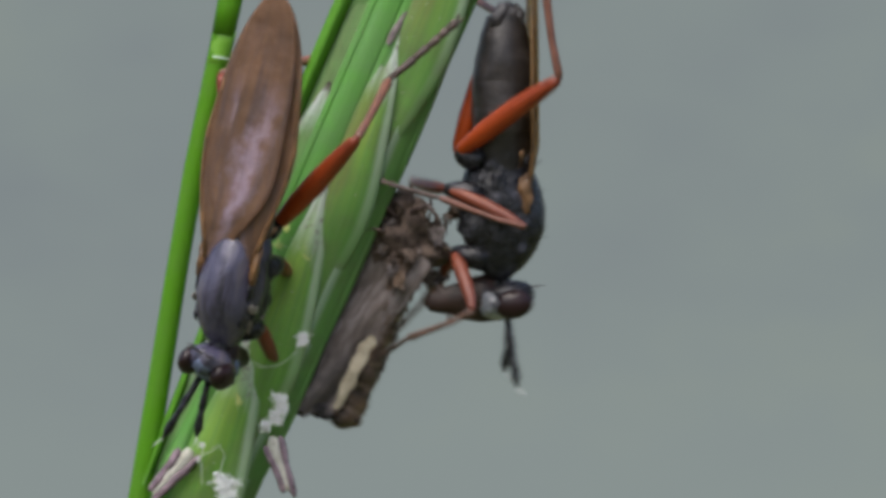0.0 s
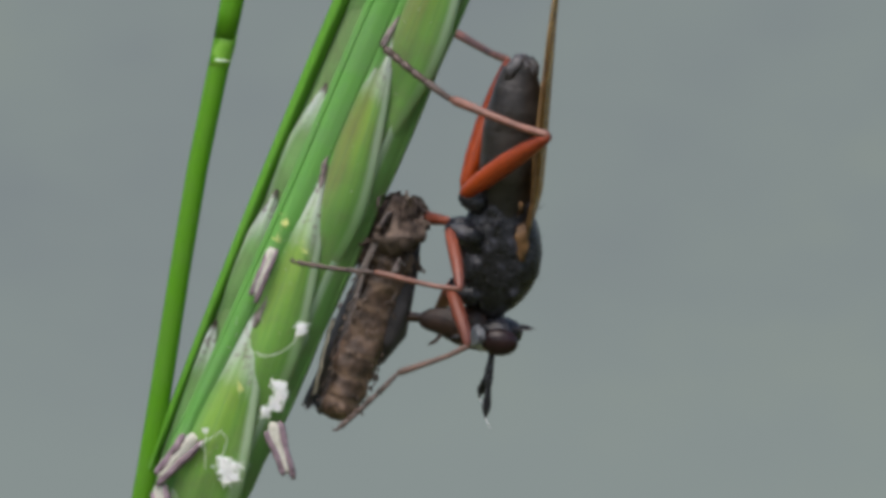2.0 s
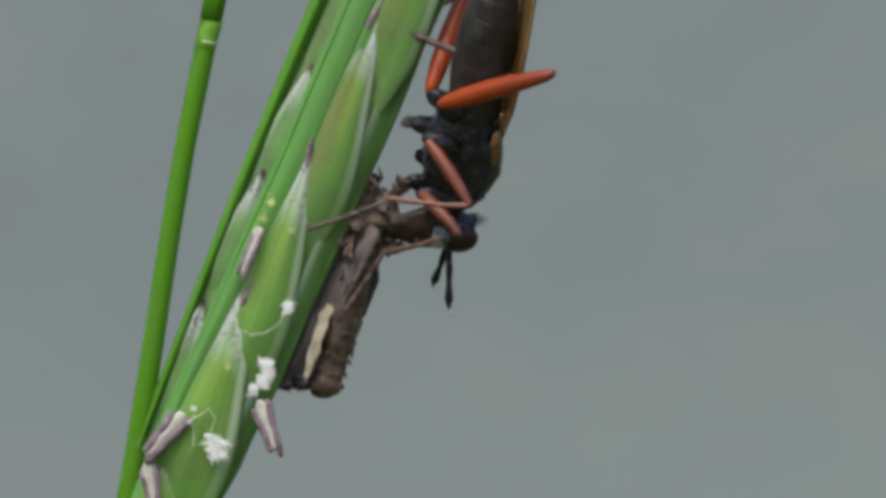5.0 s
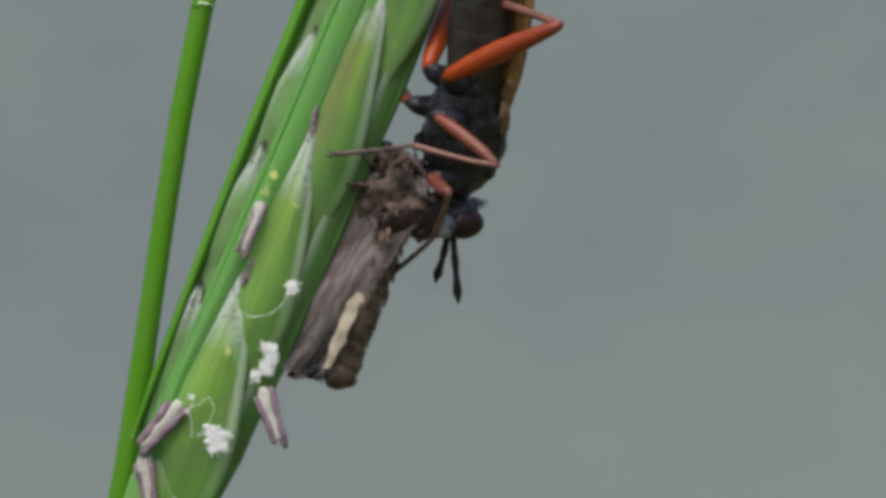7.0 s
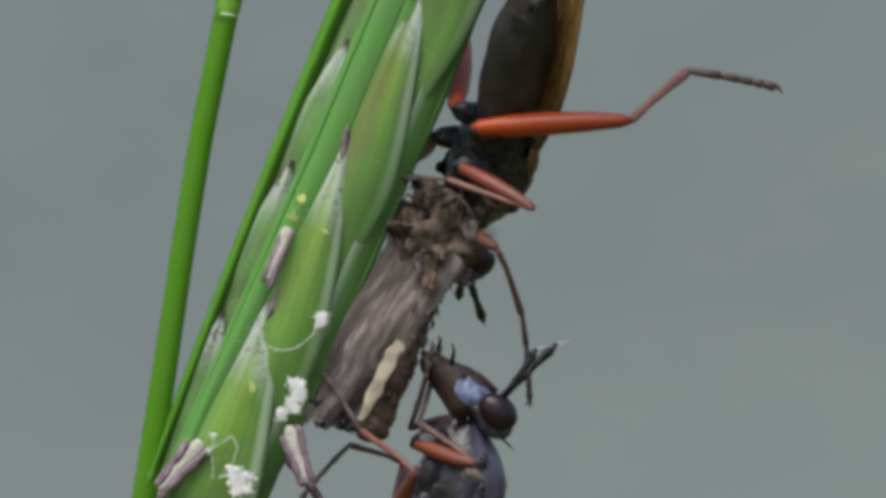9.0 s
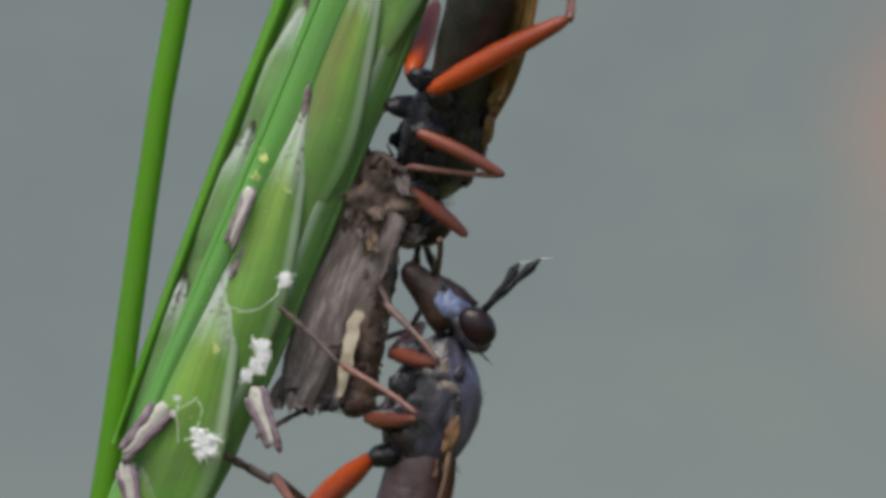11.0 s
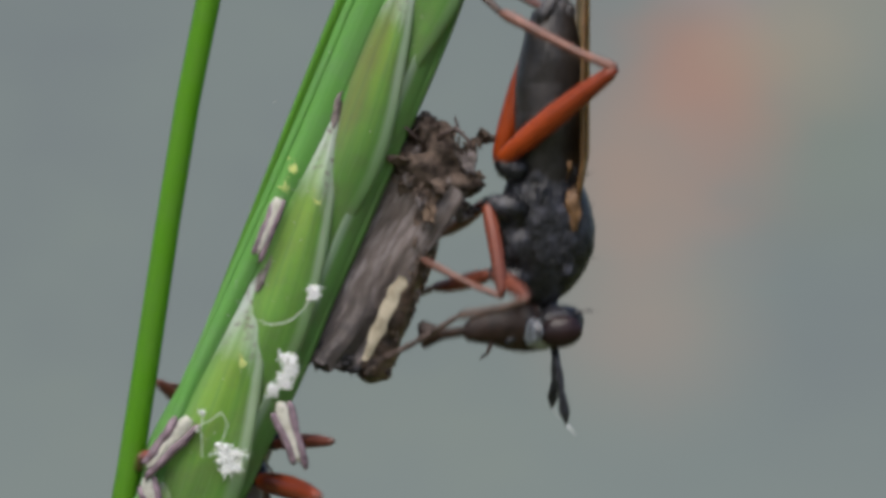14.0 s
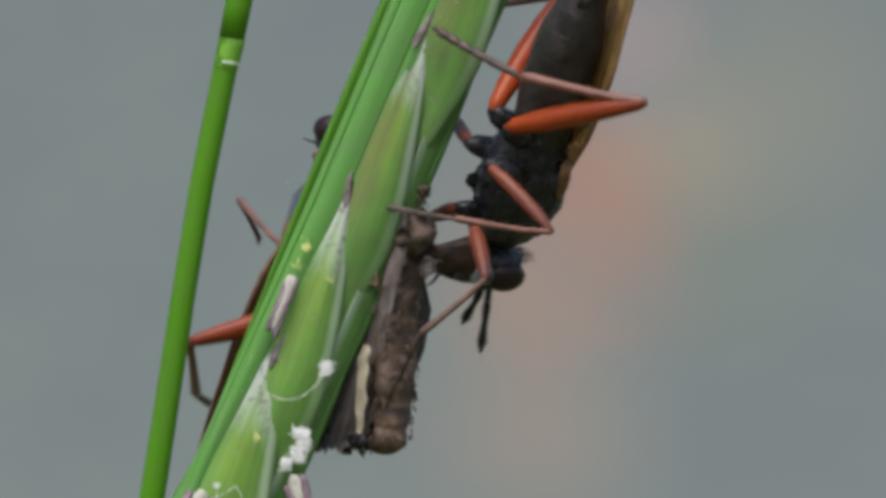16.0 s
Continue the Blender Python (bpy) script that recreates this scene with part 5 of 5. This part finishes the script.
    step(rival['near_hind'], 'hind', -1, [
        (0, -183, 23, -111, -32, -116, 2),
        (0.1, -189, 20, -112, -32, -116, 2),
        (0.3, -180, 31, -160, -44, -149, 72),
        (0.5, -180, 20, -172, -16, -167, -5),
        (8.5, -161, 68, -36, -47, -35, -10),
        (9.5, -130, 68, -40, -61, -56, -40),
        (12, -161, 48, -70, -64, -80, -42),
        (12.5, -155, 58, -81, -67, -127, -47),
        (12.8, -163, 61, -93, -68, -113, -56),
        (13.2, -205, 63, -80, -52, -24, 6),
        (13.5, -84, -14, -248, 20, 47, 43),
        (14, -83, 40, -249, -3, 131, -3),
        (14.5, -225, 29, -223, -48, 172, -77),
        (15, -231, 24, -213, -58, 246, -80),
        (15.5, -219, 19, -241, -48, 186, -61),
        (16, -232, 23, -217, -63, 193, -84),
    ])
    step(rival['near_mid'], 'mid', -1, [
        (0, -48, 20, -69, 4, -65, 6),
        (0.1, -50, 20, -68, 4, -65, 6),
        (0.3, -40, 79, -55, -79, -95, 86),
        (0.5, -162, 46, -58, 66, -136, -72),
        (8.5, 4, 0, -123, -61, -89, 44),
        (9, -9, 66, -80, -56, -146, -42),
        (9.5, -6, 51, -95, -59, -67, -50),
        (12, 79, 68, -108, -42, -154, -21),
        (12.5, 32, 68, -114, -50, -68, -44),
        (12.8, 61, 68, -100, -60, -83, -52),
        (13.2, 79, 50, -101, -49, -104, -32),
        (13.5, -40, -9, 63, 62, 51, 57),
        (14, -35, 54, 93, -32, 55, -13),
        (14.5, 82, 35, 138, -65, -186, -82),
        (15, 81, 29, 119, -71, -131, -71),
        (15.5, 87, 28, 119, -72, -135, -74),
        (16, 104, 67, 68, -19, -179, -71),
    ])
    step(rival['near_front'], 'front', -1, [
        (0, -48, 14, -54, 6, -63, 10),
        (0.1, -50, 14, -54, 6, -63, 10),
        (0.3, -55, 65, -14, -51, -13, 17),
        (0.5, -56, 72, -11, -31, -14, 24),
        (8.5, 8, 55, -21, -46, -6, -36),
        (9, 43, 60, -116, -62, 9, -22),
        (9.5, 60, 50, -53, -38, 0, -35),
        (12, 8, 68, -164, -53, -150, -54),
        (12.5, 48, 61, -133, -41, -113, -56),
        (12.8, 2, 58, -164, -56, -148, -54),
        (13.2, 87, -15, -128, -37, -152, 62),
        (13.5, -61, -9, -291, 54, -258, 68),
        (14, -87, 35, -295, -17, -291, -39),
        (14.5, 65, 31, -221, -43, -452, 22),
        (15, 85, 28, -200, -55, -464, 29),
        (15.5, 76, 28, -223, -63, -465, 29),
        (16, 70, 27, -207, -64, -474, 32),
    ])
    step(rival['far_hind'], 'hind', 1, [
        (0, 149, -36, -121, 9, 202, -34),
        (0.1, 151, -36, -121, 9, 200, -35),
        (0.3, 186, -40, -129, 68, 301, -75),
        (0.5, 185, -36, -20, 50, 182, -22),
        (8.5, 183, -68, -36, 42, 319, 28),
        (9.5, 222, -68, -33, 59, 296, 39),
        (12, 200, -51, -69, 65, 282, 36),
        (12.5, 192, -52, -56, 57, 274, 35),
        (12.8, 190, -65, -87, 68, 244, 47),
        (13.2, 213, -63, -33, 80, 219, 57),
        (13.5, 281, -15, 119, 28, 43, 52),
        (14, 269, -12, 105, 19, 123, -23),
        (14.5, 181, 71, 146, -73, 9, -78),
        (15, 171, 70, 169, -71, -168, -63),
        (15.5, 206, 70, 220, -58, -230, -38),
        (16, 190, 68, 155, -67, -192, -63),
    ])
    step(rival['far_mid'], 'mid', 1, [
        (0, -82, 12, -53, 8, -58, 11),
        (0.1, -83, 12, -52, 8, -58, 11),
        (0.3, -12, -43, -165, 54, -169, -13),
        (0.5, -80, -70, -166, 73, -168, 14),
        (8.5, 27, 0, -105, 45, -43, -45),
        (9, 21, -60, -70, 44, -44, 18),
        (9.5, 39, -66, -54, 20, -36, 27),
        (12, 71, -55, -86, 25, -70, 19),
        (12.5, 55, -59, -82, 12, -65, 28),
        (12.8, 62, -44, -80, 27, -55, 36),
        (13.2, 74, -45, -76, 67, -114, 60),
        (13.5, 32, -37, 90, 66, -89, 14),
        (14, -82, -25, 96, 15, 73, 20),
        (14.5, 58, 82, 169, -77, -70, -77),
        (15, 77, 73, 99, -84, -111, 31),
        (15.5, 67, 55, 137, -79, -80, 29),
        (16, 64, 61, 141, -77, -116, 33),
    ])
    step(rival['far_front'], 'front', 1, [
        (0, -61, -1, -62, 11, -63, 10),
        (0.1, -63, -1, -62, 11, -63, 10),
        (0.3, -20, -43, -25, 51, -21, -63),
        (0.5, -16, -32, -30, 56, -18, -58),
        (8.5, 21, -20, -47, 50, -15, -27),
        (9, 94, -33, -70, 34, 6, 28),
        (9.5, 86, -42, -54, -0, 11, 38),
        (12, 79, -54, -66, 36, -73, 56),
        (12.5, 49, -46, -66, 25, -54, 56),
        (12.8, 75, -62, -67, 64, -167, 39),
        (13.2, 67, -68, -150, 65, -154, 53),
        (13.5, -48, -36, -300, 58, -309, 57),
        (14, -69, 2, -289, 5, -298, 10),
        (14.5, 54, 29, -228, -62, -127, 34),
        (15, 101, 61, -214, -66, -120, 34),
        (15.5, 77, 54, -217, -70, -99, 28),
        (16, 65, 49, -218, -68, -105, 29),
    ])
    walk(moth, [
        (0, hang(-1.48, 1.00, 1.42, 20.2, 0)),
        (0.5, hang(-0.71, 1.00, 1.32, 8.7, -10)),
        (1, hang(-1.88, 1.20, 1.39, 18.5, -75)),
        (1.5, hang(-1.96, 1.20, 1.22, 13.1, -85)),
        (2, hang(-1.79, 1.20, 1.32, 18.0, -75)),
        (2.5, hang(-1.76, 1.20, 1.34, 20.3, -70)),
        (3, hang(-1.57, 1.20, 1.35, 25.5, -70)),
        (3.5, hang(-1.68, 1.20, 1.39, 25.5, -70)),
        (4, hang(-2.95, 1.20, 1.70, 12.6, -42)),
        (6.5, hang(-1.60, 0.70, 0.96, 18.0, -12)),
        (7, hang(-1.63, 0.60, 1.17, 18.1, -5)),
        (7.5, hang(-1.58, 0.60, 1.11, 16.7, 0)),
        (8, hang(-1.53, 0.60, 1.10, 18.0, 0)),
        (8.5, hang(-1.75, 0.55, 0.88, 17.0, 0)),
        (9, hang(-1.35, 0.55, 0.65, 20.1, 0)),
        (9.5, hang(-1.66, 0.50, 0.57, 15.9, 0)),
        (12, hang(-2.40, 0.80, 0.47, 7.0, -16)),
        (12.5, hang(-2.25, 0.80, 0.47, 7.6, -16)),
        (13, hang(-1.96, 0.80, 0.79, 12.6, -16)),
        (13.5, hang(-1.95, 0.90, 1.00, 15.4, -10)),
        (14, hang(-1.19, 0.90, 1.83, 18.0, 0)),
        (14.5, hang(-1.04, 0.90, 1.80, 16.8, 0)),
        (15, hang(-1.26, 0.90, 1.85, 15.7, -12)),
        (15.5, hang(-1.90, 0.90, 2.02, 10.5, -26)),
        (16, hang(-3.05, 0.90, 2.18, 3.0, -44)),
    ])
    out, drawn_in = Matrix.Identity(4), Matrix.Translation(Vector((0, 0, 1.7)) * MM)
    walk(hunter['tongue'], [(0, drawn_in), (0.5, drawn_in), (1, out), (3.5, out), (4, drawn_in), (12.6, drawn_in), (13, out), (14, out), (14.4, drawn_in), (16, drawn_in)])
    walk(rival['head'], [(0, nod(2.05, 0.1, 0, -13)), (0.4, nod(2.05, 0.1, 0, -10)), (4, nod(2.05, 0.1, 0)), (8.5, nod(2.05, 0.1, 32)), (12.5, nod(2.05, 0.1, 30)), (13.2, nod(2.05, 0.1, -10)), (14.5, nod(1.95, 0.5, 0)), (16, nod(1.95, 0.5, 0))])
    rest = flank.location / MM
    lean = Vector((0.42, 0, 1)).normalized()
    aside = Matrix.Translation((rest + Vector((0.86, 0.6, -0.1))) * MM) @ Matrix.Rotation(radians(-35), 4, lean)
    walk(flank, [(0, Matrix.Translation(rest * MM)), (12.3, Matrix.Translation(rest * MM)), (13.6, aside), (16, aside)])


motions()
